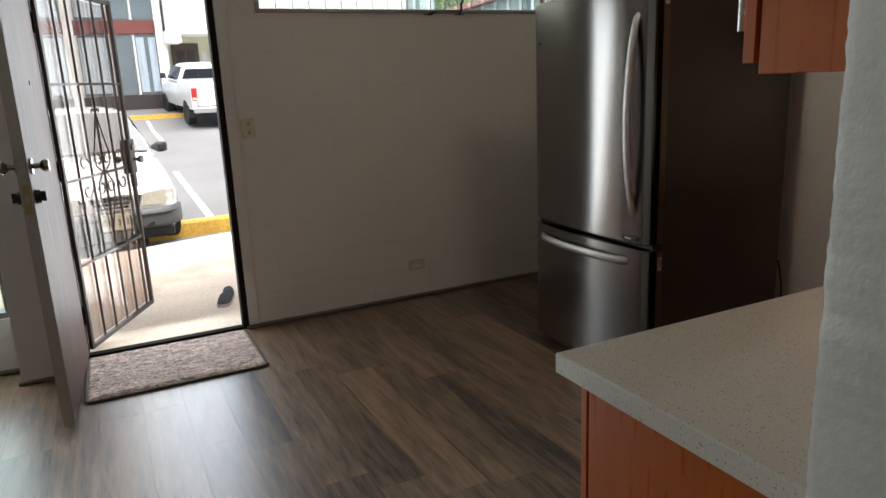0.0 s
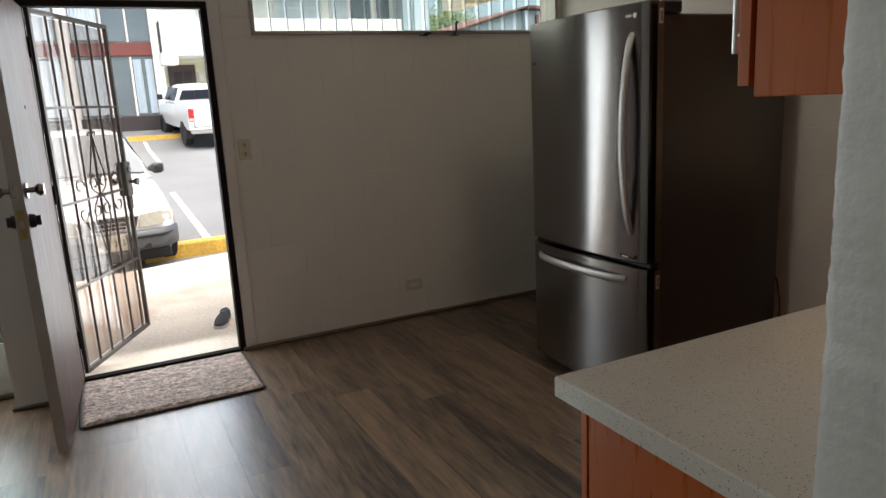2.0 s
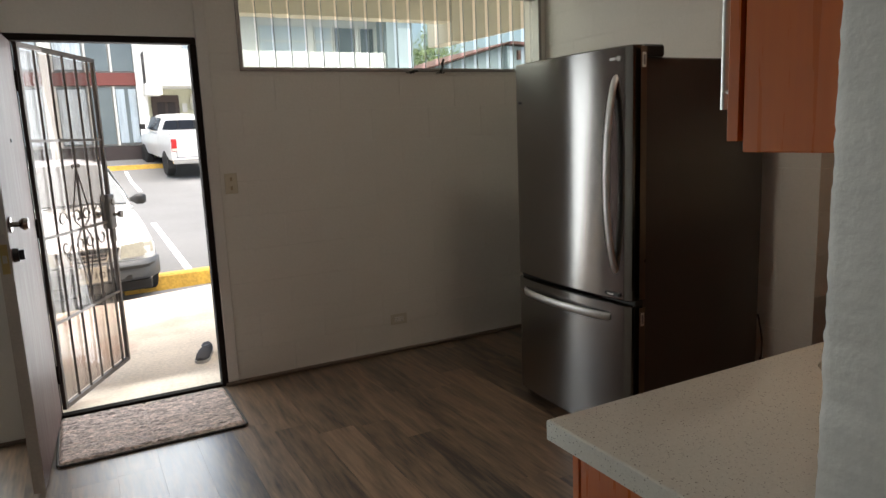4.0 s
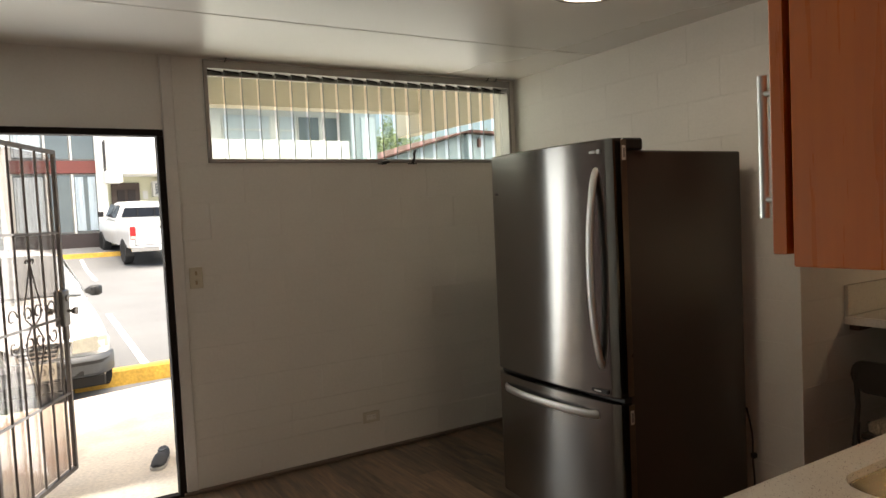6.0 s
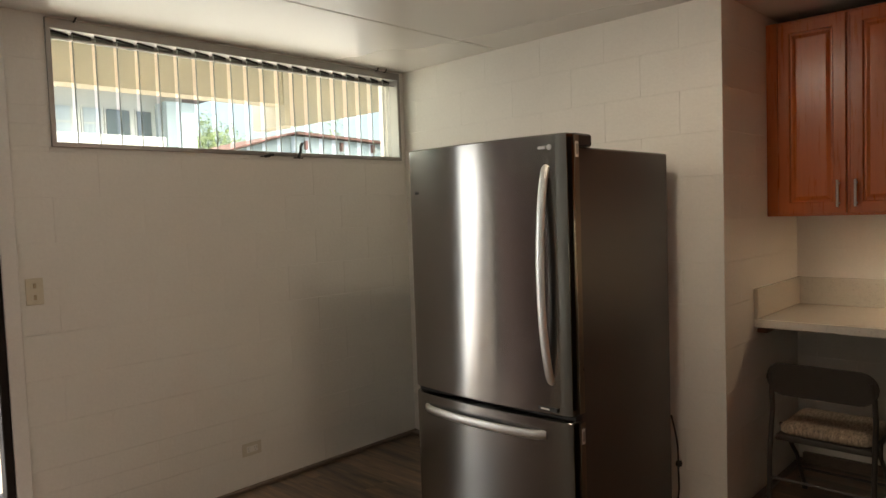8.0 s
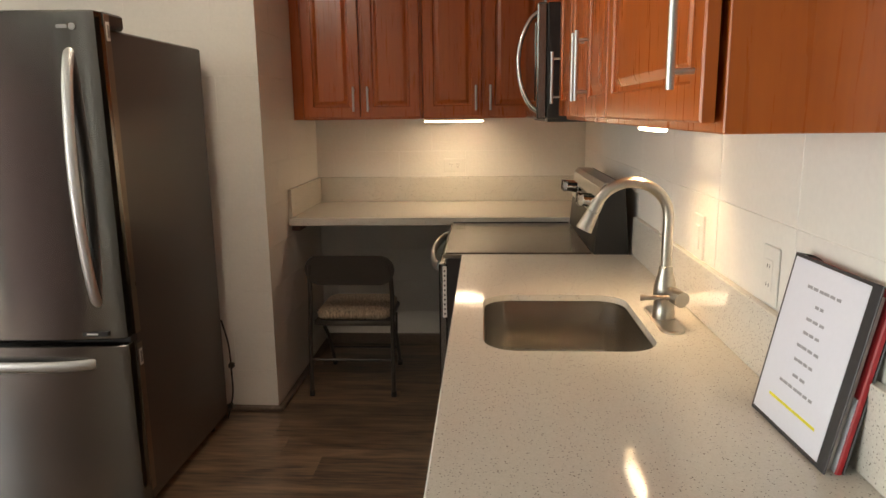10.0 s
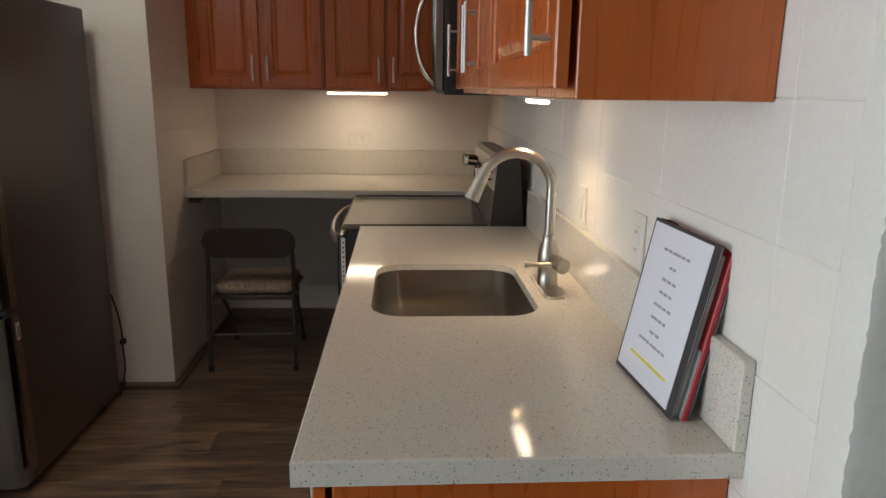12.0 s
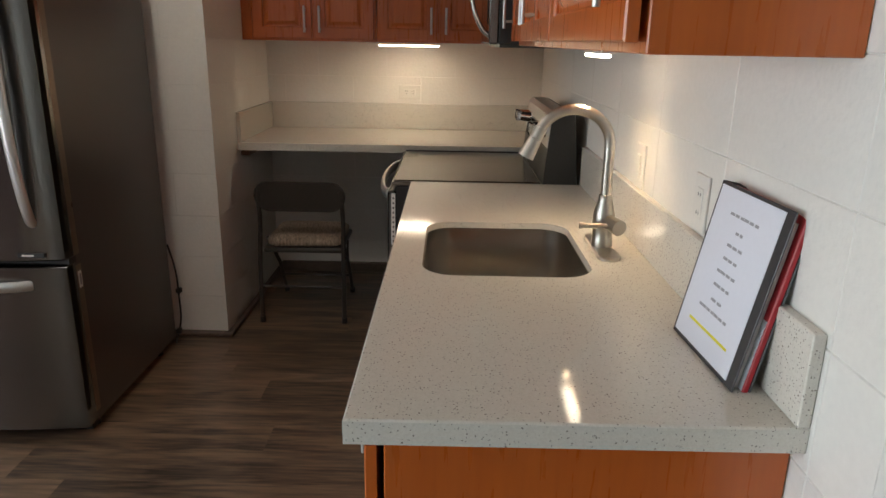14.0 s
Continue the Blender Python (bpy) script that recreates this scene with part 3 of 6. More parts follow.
def slab_with_hole(outer, hole, z0, z1, r):
    """A slab with a rounded hole through it."""
    n = 8
    h = rounded(*hole, r, n)
    m = len(h)
    cx, cy = (hole[0] + hole[2]) / 2, (hole[1] + hole[3]) / 2
    x0, y0, x1, y1 = outer
    out = []
    for x, y in h:
        dx, dy = x - cx, y - cy
        s = min(((x1 - cx) / dx if dx > 0 else (x0 - cx) / dx) if abs(dx) > 1e-9 else 1e9, ((y1 - cy) / dy if dy > 0 else (y0 - cy) / dy) if abs(dy) > 1e-9 else 1e9)
        out.append((cx + dx * s, cy + dy * s))
    for corner in ((x0, y0), (x1, y0), (x1, y1), (x0, y1)):
        k = min(range(m), key=lambda i: (out[i][0] - corner[0]) ** 2 + (out[i][1] - corner[1]) ** 2)
        out[k] = corner
    bm = bmesh.new()
    e = 0.003
    def shrink(p, d):
        return (p[0] + (d if p[0] <= x0 + 1e-6 else -d if p[0] >= x1 - 1e-6 else 0), p[1] + (d if p[1] <= y0 + 1e-6 else -d if p[1] >= y1 - 1e-6 else 0))
    loops = [[(x, y, z0) for x, y in h], [(x, y, z0) for x, y in out], [(x, y, z1 - e) for x, y in out], [(*shrink(p, e), z1) for p in out], [(x, y, z1) for x, y in h], [(x, y, z0) for x, y in h]]
    bm_loft(bm, loops, cap=False)
    bmesh.ops.remove_doubles(bm, verts=bm.verts, dist=1e-5)
    return bm


sc = tagged(part("sink_counter", slab_with_hole((1.033, KY + 0.001, 2.845, 1.563), (SX0, SY0, SX1, SY1), CTOP - CTH, CTOP, 0.085), QUARTZ), "speckled cream quartz worktop with an undermount sink cut-out", "countertop")
dk = tagged(box_part("desk_counter", None, QUARTZ, 3.655, KY + 0.001, DTOP - CTH, AX - 0.001, PY - 0.001, DTOP, bev=0.003), "cream quartz desk counter over the folding chair", "countertop")
for nm, b, lab in (("backsplash", (1.033, KY + 0.0005, CTOP + 0.0005, 2.845, KY + 0.021, CTOP + 0.152), "low quartz backsplash behind the sink"),
                   ("backsplash", (AX - 0.021, KY + 0.022, DTOP + 0.0005, AX - 0.0005, PY - 0.022, 1.064), "low quartz backsplash behind the desk counter"),
                   ("backsplash", (3.662, PY - 0.021, DTOP + 0.0005, AX - 0.0005, PY - 0.0005, 1.064), "low quartz backsplash on the pier")):
    tagged(box_part(nm, None, QUARTZ, *b, bev=0.002), lab, "backsplash")
box_part("bracket", dk, CABDARK, 3.70, PY - 0.05, DTOP - 0.075, 4.2, PY - 0.002, DTOP - 0.0405, bev=0.003, label="brown wooden support strip")

# base cabinets below the sink counter
for i, (x0, x1) in enumerate(((1.07, 1.64), (1.642, 2.28), (2.282, 2.842))):
    c = thing("base_cabinet", "orange-brown cherry base cabinet under the sink counter", "cabinet", group="base cabinets", at=((x0 + x1) / 2, KY, 0))
    hw = (x1 - x0) / 2
    box_part("case", c, CABZ, -hw, 0.002, 0.09, hw, 0.64, CTOP - CTH - (0.001 if i != 1 else 0.20), bev=0.002)
    if i == 1:
        box_part("front_rail", c, CABX, -hw, 0.625, CTOP - CTH - 0.199, hw, 0.64, CTOP - CTH - 0.001)
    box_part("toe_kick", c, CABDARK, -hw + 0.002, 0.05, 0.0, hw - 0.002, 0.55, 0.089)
    for k in range(2):
        w = hw - 0.008
        panel_door(c, w, 0.70, m_facing("+y", -hw + 0.005 + k * (hw - 0.002), 0.652, 0.115), w - 0.035 if k == 0 else 0.035, 0.53, CABZ)

# sink bowl
bm = bmesh.new()
loops = []
for ins, z, r in ((0.0006, CTOP - 0.019, 0.085), (0.0035, CTOP - 0.0185, 0.083), (0.0035, CTOP - 0.024, 0.083), (0.0015, CTOP - 0.026, 0.084), (0.006, CTOP - 0.17, 0.08), (0.020, CTOP - 0.205, 0.07), (0.05, CTOP - 0.215, 0.05), (0.19, CTOP - 0.22, 0.01)):
    loops.append([(x, y, z) for x, y in rounded(SX0 + ins, SY0 + ins, SX1 - ins, SY1 - ins, r, 8)])
bm_loft(bm, loops, cap=False)
bm.faces.new([v for v in bm.verts][-len(loops[0]):])
sink = tagged(part("sink", bm, SINKST, smooth=50), "undermount brushed stainless steel sink bowl", "sink")
bm = bmesh.new()
bm_lathe(bm, [(0.045, 0.0), (0.045, 0.003), (0.036, 0.004), (0.030, 0.001)], ((SX0 + SX1) / 2, (SY0 + SY1) / 2, CTOP - 0.2195), 24)
part("drain", bm, CHROME, sink, "round steel drain", smooth=40)

# faucet
FX, FYY = 1.955, 0.985
fc = thing("faucet", "brushed nickel gooseneck faucet with side lever", "faucet", at=(FX, FYY, CTOP))
bm = bmesh.new()
loops = []
for ins, z in ((0.0, 0.0), (0.0, 0.006), (0.004, 0.010)):
    loops.append([(x, y, z) for x, y in rounded(-0.125 + ins, -0.03 + ins, 0.125 - ins, 0.03 - ins, 0.029 - ins, 8)])
bm_loft(bm, loops)
part("base_plate", bm, NICKEL, fc, smooth=40)
bm = bmesh.new()
bm_lathe(bm, [(0.029, 0.010), (0.029, 0.03), (0.0275, 0.034), (0.0275, 0.055), (0.030, 0.075), (0.029, 0.10), (0.024, 0.122), (0.0185, 0.140), (0.0185, 0.150), (0.0155, 0.153)], (0, 0, 0), 28)
part("body", bm, NICKEL, fc, smooth=50)
bm = bmesh.new()
pts = [(0, 0, 0.15 + 0.026 * k) for k in range(6)]
R = 0.098
pts += [(0, R - R * math.cos(radians(a)), 0.285 + R * math.sin(radians(a)) * 0.95) for a in range(8, 153, 8)]
bm_tube(bm, pts, 0.0145, 16)
part("spout", bm, NICKEL, fc, smooth=60)
a = Vector(pts[-1])
d = Vector((0, 0.43, -0.9)).normalized()
bm = bmesh.new()
bm_cyl(bm, a, a + d * 0.030, 0.0165, 0.0175, n=20)
bm_cyl(bm, a + d * 0.032, a + d * 0.085, 0.0175, 0.0225, n=20)
part("spray_head", bm, NICKEL, fc, smooth=50)
bm = bmesh.new()
bm_cyl(bm, (-0.008, -0.002, 0.088), (-0.040, -0.012, 0.083), 0.014, 0.014, n=24)
bm_cyl(bm, (-0.034, -0.010, 0.084), (-0.078, -0.026, 0.079), 0.021, 0.021, n=28)
bm_tube(bm, [(-0.056, 0.0, 0.080), (-0.052, 0.030, 0.079), (-0.048, 0.062, 0.078), (-0.047, 0.068, 0.078), (-0.046, 0.075, 0.078)], [0.0065, 0.0065, 0.007, 0.009, 0.009], 14)
part("lever", bm, NICKEL, fc, smooth=50)


# ---- stove ----
SVX0, SVX1 = 2.85, 3.65
st = thing("stove", "stainless steel electric range with black glass top", "stove", at=((SVX0 + SVX1) / 2, KY, 0))
hw = (SVX1 - SVX0) / 2
box_part("body", st, BLACK, -hw, 0.04, 0.02, hw, 0.757, 0.868, bev=0.004)
box_part("oven_door", st, STEEL, -hw + 0.004, 0.758, 0.20, hw - 0.004, 0.792, 0.845, bev=0.006)
box_part("oven_window", st, BLACKGL, -0.26, 0.789, 0.33, 0.26, 0.795, 0.63, bev=0.003)
box_part("storage_drawer", st, STEEL, -hw + 0.004, 0.758, 0.05, hw - 0.004, 0.787, 0.19, bev=0.006)
box_part("cooktop", st, mat("smoked_glass_top", (0.045, 0.037, 0.030), 0.12, vary=0.1, bump=0, coat=0.2), -hw + 0.016, 0.175, 0.880, hw - 0.016, 0.766, 0.889, bev=0.002)
box_part("cooktop_rim", st, mat("dark_rim_metal", (0.16, 0.14, 0.12), 0.35, 0.8, bump=0), -hw, 0.06, 0.868, hw, 0.775, 0.884, bev=0.003)
box_part("rim_strip", st, BLACK, hw - 0.015, 0.175, 0.884, hw - 0.002, 0.766, 0.892, bev=0.002, label="black rim strip")
MARK = mat("touch_mark_grey", (0.10, 0.088, 0.075), 0.2, bump=0)
box_part("touch_mark", st, MARK, 0.20, 0.70, 0.8891, 0.34, 0.75, 0.8895)
bm = bmesh.new()
bm_tube(bm, [(-0.36 + 0.036 * k, 0.790 + 0.046 * math.sin(math.pi * k / 20) ** 0.5, 0.826) for k in range(21)], 0.013, 14, flat=(0.012, 0.021))
part("oven_handle", bm, STEELV, st, "bowed steel handle", smooth=50)
strip = box_part("vent_strip", st, PLATEW, -hw - 0.0015, 0.760, 0.62, -hw + 0.004, 0.776, 0.835, label="pale perforated vent strip")
for k in range(10):
    box_part("vent_hole", strip, BLACK, -hw - 0.0019, 0.765, 0.632 + 0.02 * k, -hw - 0.0014, 0.771, 0.640 + 0.02 * k)
bm = bmesh.new()
bm_prism(bm, [(0.030, 0.868), (0.170, 0.868), (0.165, 0.93), (0.145, 1.150), (0.130, 1.165), (0.055, 1.165)], 0, -hw, hw)
part("back_guard", bm, BLACK, st)
bm = bmesh.new()
bm_prism(bm, [(0.1545, 1.03), (0.1605, 1.03), (0.150, 1.150), (0.133, 1.169), (0.07, 1.169), (0.07, 1.163), (0.130, 1.160)], 0, -hw + 0.006, hw - 0.006)
part("control_panel", bm, STEELV, st, "tilted stainless control panel")
for x in (-0.31, -0.235, 0.235, 0.31):
    bm = bmesh.new()
    bm_cyl(bm, (x, 0.15, 1.085), (x, 0.205, 1.092), 0.027, 0.023, n=24)
    bm_box(bm, x - 0.006, 0.200, 1.068, x + 0.006, 0.226, 1.116, bev=0.003)
    part("knob", bm, CHROME, st, "chrome control knob", smooth=40)
box_part("display", st, BLACKGL, -0.14, 0.145, 1.04, 0.14, 0.164, 1.10, bev=0.002)


# ---- folding chair ----
def make_chair():
    t = thing("folding_chair", "grey-brown metal folding chair with a padded fabric seat", "chair", at=(3.71, 2.157, 0))
    METALB = mat("chair_brown_enamel", (0.06, 0.052, 0.045), 0.38, 0.3, vary=0.08, bump=0.02)
    FAB = mat("chair_fabric", (0.34, 0.27, 0.20), 0.9, vary=0.9, scale=38, fine=140, bump=0.5, dist=0.003, stretch=(1, 3, 1))
    # the chair faces the desk: back towards -x
    w = 0.215
    for s in (-1, 1):
        bm = bmesh.new()
        bm_tube(bm, [(-0.235, s * w, 0.012), (-0.225, s * w, 0.30), (-0.185, s * w * 0.99, 0.52), (-0.20, s * w * 0.98, 0.62), (-0.215, s * w * 0.94, 0.70)], 0.0115, 12)
        part("front_leg", bm, METALB, t, smooth=60)
        bm = bmesh.new()
        bm_tube(bm, [(0.23, s * (w - 0.022), 0.012), (0.10, s * (w - 0.022), 0.22), (-0.13, s * (w - 0.022), 0.43)], 0.010, 12)
        part("rear_leg", bm, METALB, t, smooth=60)
        for x, y in ((-0.235, s * w), (0.23, s * (w - 0.022))):
            bm = bmesh.new()
            bm_cyl(bm, (x, y, 0), (x, y, 0.03), 0.015, 0.014, n=12)
            part("foot_cap", bm, BLACK, t, smooth=50)
        bm = bmesh.new()
        bm_tube(bm, [(-0.15, s * (w + 0.013), 0.43), (-0.16, s * (w + 0.013), 0.385), (-0.15, s * (w + 0.013), 0.33)], 0.006, 8)
        part("hinge_strap", bm, METALB, t, smooth=60)
    bm = bmesh.new()
    bm_cyl(bm, (-0.225, -w, 0.195), (-0.225, w, 0.195), 0.007, n=10)
    part("crossbar", bm, METALB, t, smooth=60)
    bm = bmesh.new()
    bm_cyl(bm, (0.16, -w + 0.02, 0.13), (0.16, w - 0.02, 0.13), 0.007, n=10)
    part("crossbar", bm, METALB, t, smooth=60)
    # curved back panel with rounded corners
    bm = bmesh.new()
    prof = rounded(-0.230, 0.592, 0.230, 0.748, 0.075, 6)
    def bow(y):
        return -0.028 * (1 - (y / 0.23) ** 2)
    loops = []
    for off in (0.0, 0.016):
        loops.append([(-0.205 + bow(y) + off - 0.13 * (z - 0.60), y, z) for y, z in prof])
    bm_loft(bm, loops)
    bmesh.ops.bevel(bm, geom=[e for e in bm.edges if len(e.link_faces) == 2 and max(len(f.verts) for f in e.link_faces) > 10], offset=0.004, segments=2, affect="EDGES")
    part("backrest", bm, METALB, t, "curved brown metal back panel", smooth=40)
    bm = bmesh.new()
    bm_box(bm, -0.19, -0.203, 0.365, 0.21, 0.203, 0.395, bev=0.01, seg=2)
    part("seat_pan", bm, METALB, t, smooth=40)
    bm = bmesh.new()
    loops = []
    for ins, z in ((0.012, 0.395), (0.0, 0.403), (0.0, 0.428), (0.012, 0.440), (0.05, 0.449), (0.12, 0.452)):
        loops.append([(x, y, z) for x, y in rounded(-0.18 + ins, -0.195 + ins, 0.20 - ins, 0.195 - ins, max(0.03, 0.06 - ins * 0.4), 5)])
    bm_loft(bm, loops)
    part("seat_pad", bm, FAB, t, "striped beige fabric seat pad", smooth=60)
    return t


make_chair()

# ---- ceiling lamp ----
cl = thing("ceiling_lamp", "lit round drum ceiling lamp with bronze double rings", "lamp", at=(2.21, 2.65, CZ))
BRONZE = mat("oiled_bronze", (0.19, 0.16, 0.14), 0.35, 0.8, vary=0.1, bump=0)
bm = bmesh.new()
bm_lathe(bm, [(0.150, 0.0), (0.150, -0.085), (0.140, -0.096), (0.08, -0.104), (0.0005, -0.106)], (0, 0, 0), 48)
part("diffuser", bm, GLOW, cl, "glowing white acrylic drum", smooth=40)
for z0, z1 in ((0.0, -0.022), (-0.072, -0.094)):
    bm = bmesh.new()
    bm_lathe(bm, [(0.152, z0), (0.172, z0), (0.174, (z0 + z1) / 2), (0.172, z1), (0.152, z1), (0.152, z0)], (0, 0, 0), 48)
    part("ring", bm, BRONZE, cl, "dark bronze ring", smooth=40)
for a in (20, 110, 200, 290):
    bm = bmesh.new()
    c, s = math.cos(radians(a)), math.sin(radians(a))
    bm_cyl(bm, (0.166 * c, 0.166 * s, -0.001), (0.166 * c, 0.166 * s, -0.09), 0.004, n=8)
    part("post", bm, BRONZE, cl)

# ---- front door leaf, opened into the room ----
DOORM = wood_mat("door_varnished_plum", (0.115, 0.075, 0.068), (0.17, 0.115, 0.105), 2, 0.8, 0.5, 0.05, 0.9)
DOORM.node_tree.nodes["Principled BSDF"].inputs["Specular IOR Level"].default_value = 0.13
dr = thing("door_1", "dark varnished flush front door standing open", "door", kind="structure", at=(DX0 - 0.002, FY - 0.015, 0))
dr.rotation_euler = (0, 0, radians(-93.3))
box_part("leaf", dr, DOORM, 0.0, -0.045, 0.022, 0.92, 0.0, 1.992, bev=0.002)
box_part("leaf_edge", dr, mat("door_edge_paint", (0.42, 0.39, 0.36), 0.4), 0.9205, -0.0445, 0.023, 0.9225, -0.0005, 1.991)
KN = mat("antique_nickel", (0.30, 0.27, 0.24), 0.25, 1.0, bump=0)
for sgn, y0 in ((1, 0.0), (-1, -0.045)):
    bm = bmesh.new()
    bm_cyl(bm, (0.855, y0, 1.16), (0.855, y0 + sgn * 0.008, 1.16), 0.033, n=24)
    bm_cyl(bm, (0.855, y0 + sgn * 0.008, 1.16), (0.855, y0 + sgn * 0.038, 1.16), 0.011, n=16)
    bm_cyl(bm, (0.855, y0 + sgn * 0.036, 1.16), (0.855, y0 + sgn * 0.052, 1.16), 0.016, 0.027, n=24)
    bm_cyl(bm, (0.855, y0 + sgn * 0.052, 1.16), (0.855, y0 + sgn * 0.068, 1.16), 0.027, 0.022, n=24)
    part("knob", bm, KN, dr, "tarnished round door knob", smooth=40)
box_part("deadbolt_plate", dr, mat("brass_plate", (0.45, 0.34, 0.15), 0.3, 1.0), 0.9225, -0.036, 0.97, 0.9245, -0.009, 1.09)
box_part("deadbolt", dr, NICKEL, 0.9245, -0.030, 1.015, 0.930, -0.015, 1.045)
box_part("latch_plate", dr, NICKEL, 0.9225, -0.034, 1.13, 0.9242, -0.011, 1.19)
for sgn, y0, nm in ((1, 0.0, "deadbolt_turn"), (-1, -0.045, "deadbolt_cylinder")):
    bm = bmesh.new()
    bm_cyl(bm, (0.86, y0, 1.035), (0.86, y0 + sgn * 0.022, 1.035), 0.030, 0.027, n=24)
    bm_box(bm, 0.853, min(y0 + sgn * 0.02, y0 + sgn * 0.04), 1.015, 0.867, max(y0 + sgn * 0.02, y0 + sgn * 0.04), 1.055)
    part(nm, bm, BLACK, dr, smooth=40)
bm = bmesh.new()
bm_cyl(bm, (0.46, -0.05, 1.50), (0.46, 0.004, 1.50), 0.009, n=12)
part("peephole", bm, BLACK, dr)
for z in (0.25, 1.05, 1.80):
    bm = bmesh.new()
    bm_cyl(bm, (-0.002, 0.008, z - 0.05), (-0.002, 0.008, z + 0.05), 0.007, n=10)
    part("hinge", bm, DARKFR, dr)

# ---- high window with upright glass louvres ----
win = thing("window_1", "high aluminium window with upright glass louvres ajar", "window", kind="structure", at=(NX0, FY, NZ0))
W, H = NX1 - NX0, NZ1 - NZ0
for nm, b in (("frame_sill", (0, -0.012, 0, W, 0.10, 0.022)), ("frame_head", (0, -0.012, H - 0.046, W, 0.10, H)), ("frame_jamb", (0, -0.012, 0.022, 0.022, 0.10, H - 0.046)), ("frame_jamb", (W - 0.022, -0.012, 0.022, W, 0.10, H - 0.046))):
    box_part(nm, win, ALU, *b, bev=0.002)
NP = 21
for k in range(NP):
    x = 0.022 + (W - 0.044) * (k + 0.5) / NP
    bm = bmesh.new()
    bm_box(bm, -0.052, -0.003, 0.026, 0.052, 0.003, H - 0.048)
    bmesh.ops.transform(bm, matrix=pose(x, 0.045, 0, 0, 0, 24), verts=bm.verts)
    p = part("pane", bm, GLASS, win)
    p.visible_shadow = False
    bm = bmesh.new()
    bm_box(bm, -0.054, -0.005, H - 0.054, 0.050, 0.005, H - 0.047, bev=0.001)
    bmesh.ops.transform(bm, matrix=pose(x, 0.045, 0, 0, 0, 24), verts=bm.verts)
    part("pane_clip", bm, DARKFR, win)
    bm = bmesh.new()
    bm_box(bm, -0.0545, -0.0032, 0.026, -0.052, 0.0032, H - 0.055)
    bmesh.ops.transform(bm, matrix=pose(x, 0.045, 0, 0, 0, 24), verts=bm.verts)
    part("pane_edge", bm, mat("ground_glass_edge", (0.45, 0.52, 0.50), 0.4, bump=0) if k == 0 else bpy.data.materials["ground_glass_edge"], win)
# added bar, only there to block the bright gaps between the pane clips
box_part("gap_cover", win, ALU, 0.022, 0.088, H - 0.070, W - 0.022, 0.099, H - 0.0465)
box_part("link_bar", win, ALU, 0.03, 0.010, H - 0.085, W - 0.03, 0.014, H - 0.078)
for x in (1.08, 1.30):
    bm = bmesh.new()
    bm_box(bm, x - 0.03, -0.03, -0.012, x + 0.03, -0.012, -0.006, bev=0.002)
    bm_tube(bm, [(x, -0.02, -0.01), (x + 0.016, -0.025, 0.03), (x + 0.012, -0.030, 0.055), (x + 0.022, -0.034, 0.078)] if x > 1.2 else [(x, -0.02, -0.008), (x + 0.03, -0.024, 0.004), (x + 0.05, -0.024, 0.004)], 0.0085, 8)
    part("crank", bm, BLACK, win, "small dark crank lever")
for x in (0.12, 1.93, 2.0):
    bm = bmesh.new()
    bm_tube(bm, [(x, -0.012, H - 0.006), (x, -0.03, H - 0.004), (x + 0.006, -0.03, H + 0.012)], 0.004, 8)
    part("curtain_hook", bm, BLACK, win)

# ---- side window with level louvres ----
FROST = glass_mat("pale_louvre_glass", (0.86, 0.93, 0.88))


def louvre_window(name, label, x0, x1):
    w = thing(name, label, "window", kind="structure", at=(x0, FY, LZ0))
    wide, high = x1 - x0, LZ1 - LZ0
    for nm, b in (("frame_sill", (0, 0.02, 0, wide, 0.12, 0.03)), ("frame_head", (0, 0.02, high - 0.03, wide, 0.12, high)), ("frame_jamb", (0, 0.02, 0.03, 0.03, 0.12, high - 0.03)), ("frame_jamb", (wide - 0.03, 0.02, 0.03, wide, 0.12, high - 0.03))):
        box_part(nm, w, ALU, *b, bev=0.002)
    for k in range(16):
        bm = bmesh.new()
        bm_box(bm, 0.03, -0.003, -0.055, wide - 0.03, 0.003, 0.055)
        bmesh.ops.transform(bm, matrix=pose(0, 0.07, 0.03 + (high - 0.06) * (k + 0.5) / 16, -25, 0, 0), verts=bm.verts)
        p = part("louvre", bm, FROST, w)
        p.visible_shadow = False


louvre_window("window_2", "tall jalousie window with level glass louvres", LX0, LX1)


# ---- plates on the walls ----
def wall_plate(name, label, centre, face, w, h, material, rows):
    t = thing(name, label, "outlet" if "outlet" in name else "switch", at=centre)
    rot = {"-y": 0, "+y": 180, "-x": -90}[face]
    t.rotation_euler = (0, 0, radians(rot))
    box_part("plate", t, material, -w / 2, -0.007, -h / 2, w / 2, -0.0005, h / 2, bev=0.003, seg=2)
    for (u, v, pw, ph, mt, o) in rows:
        box_part("insert", t, mt, u - pw / 2, -0.007 - o, v - ph / 2, u + pw / 2, -0.0065, v + ph / 2, bev=0.0012)
    return t


wall_plate("light_switch", "ivory two-gang stacked switch plate on the wall", (1.064, FY, 1.212), "-y", 0.072, 0.118, PLATE, [(0, 0.026, 0.012, 0.022, mat("switch_tan", (0.40, 0.32, 0.2), 0.4), 0.008), (0, -0.026, 0.012, 0.022, bpy.data.materials["switch_tan"], 0.006), (0, 0.026, 0.034, 0.03, PLATE, 0.0015), (0, -0.026, 0.034, 0.03, PLATE, 0.0015)])
slots = [(0, 0, 0.068, 0.034, PLATEW, 0.002)] + [(u + s, 0.006, 0.003, 0.009, SLOT, 0.0028) for u in (-0.02, 0.02) for s in (-0.006, 0.006)] + [(u, -0.009, 0.005, 0.005, SLOT, 0.0028) for u in (-0.02, 0.02)]
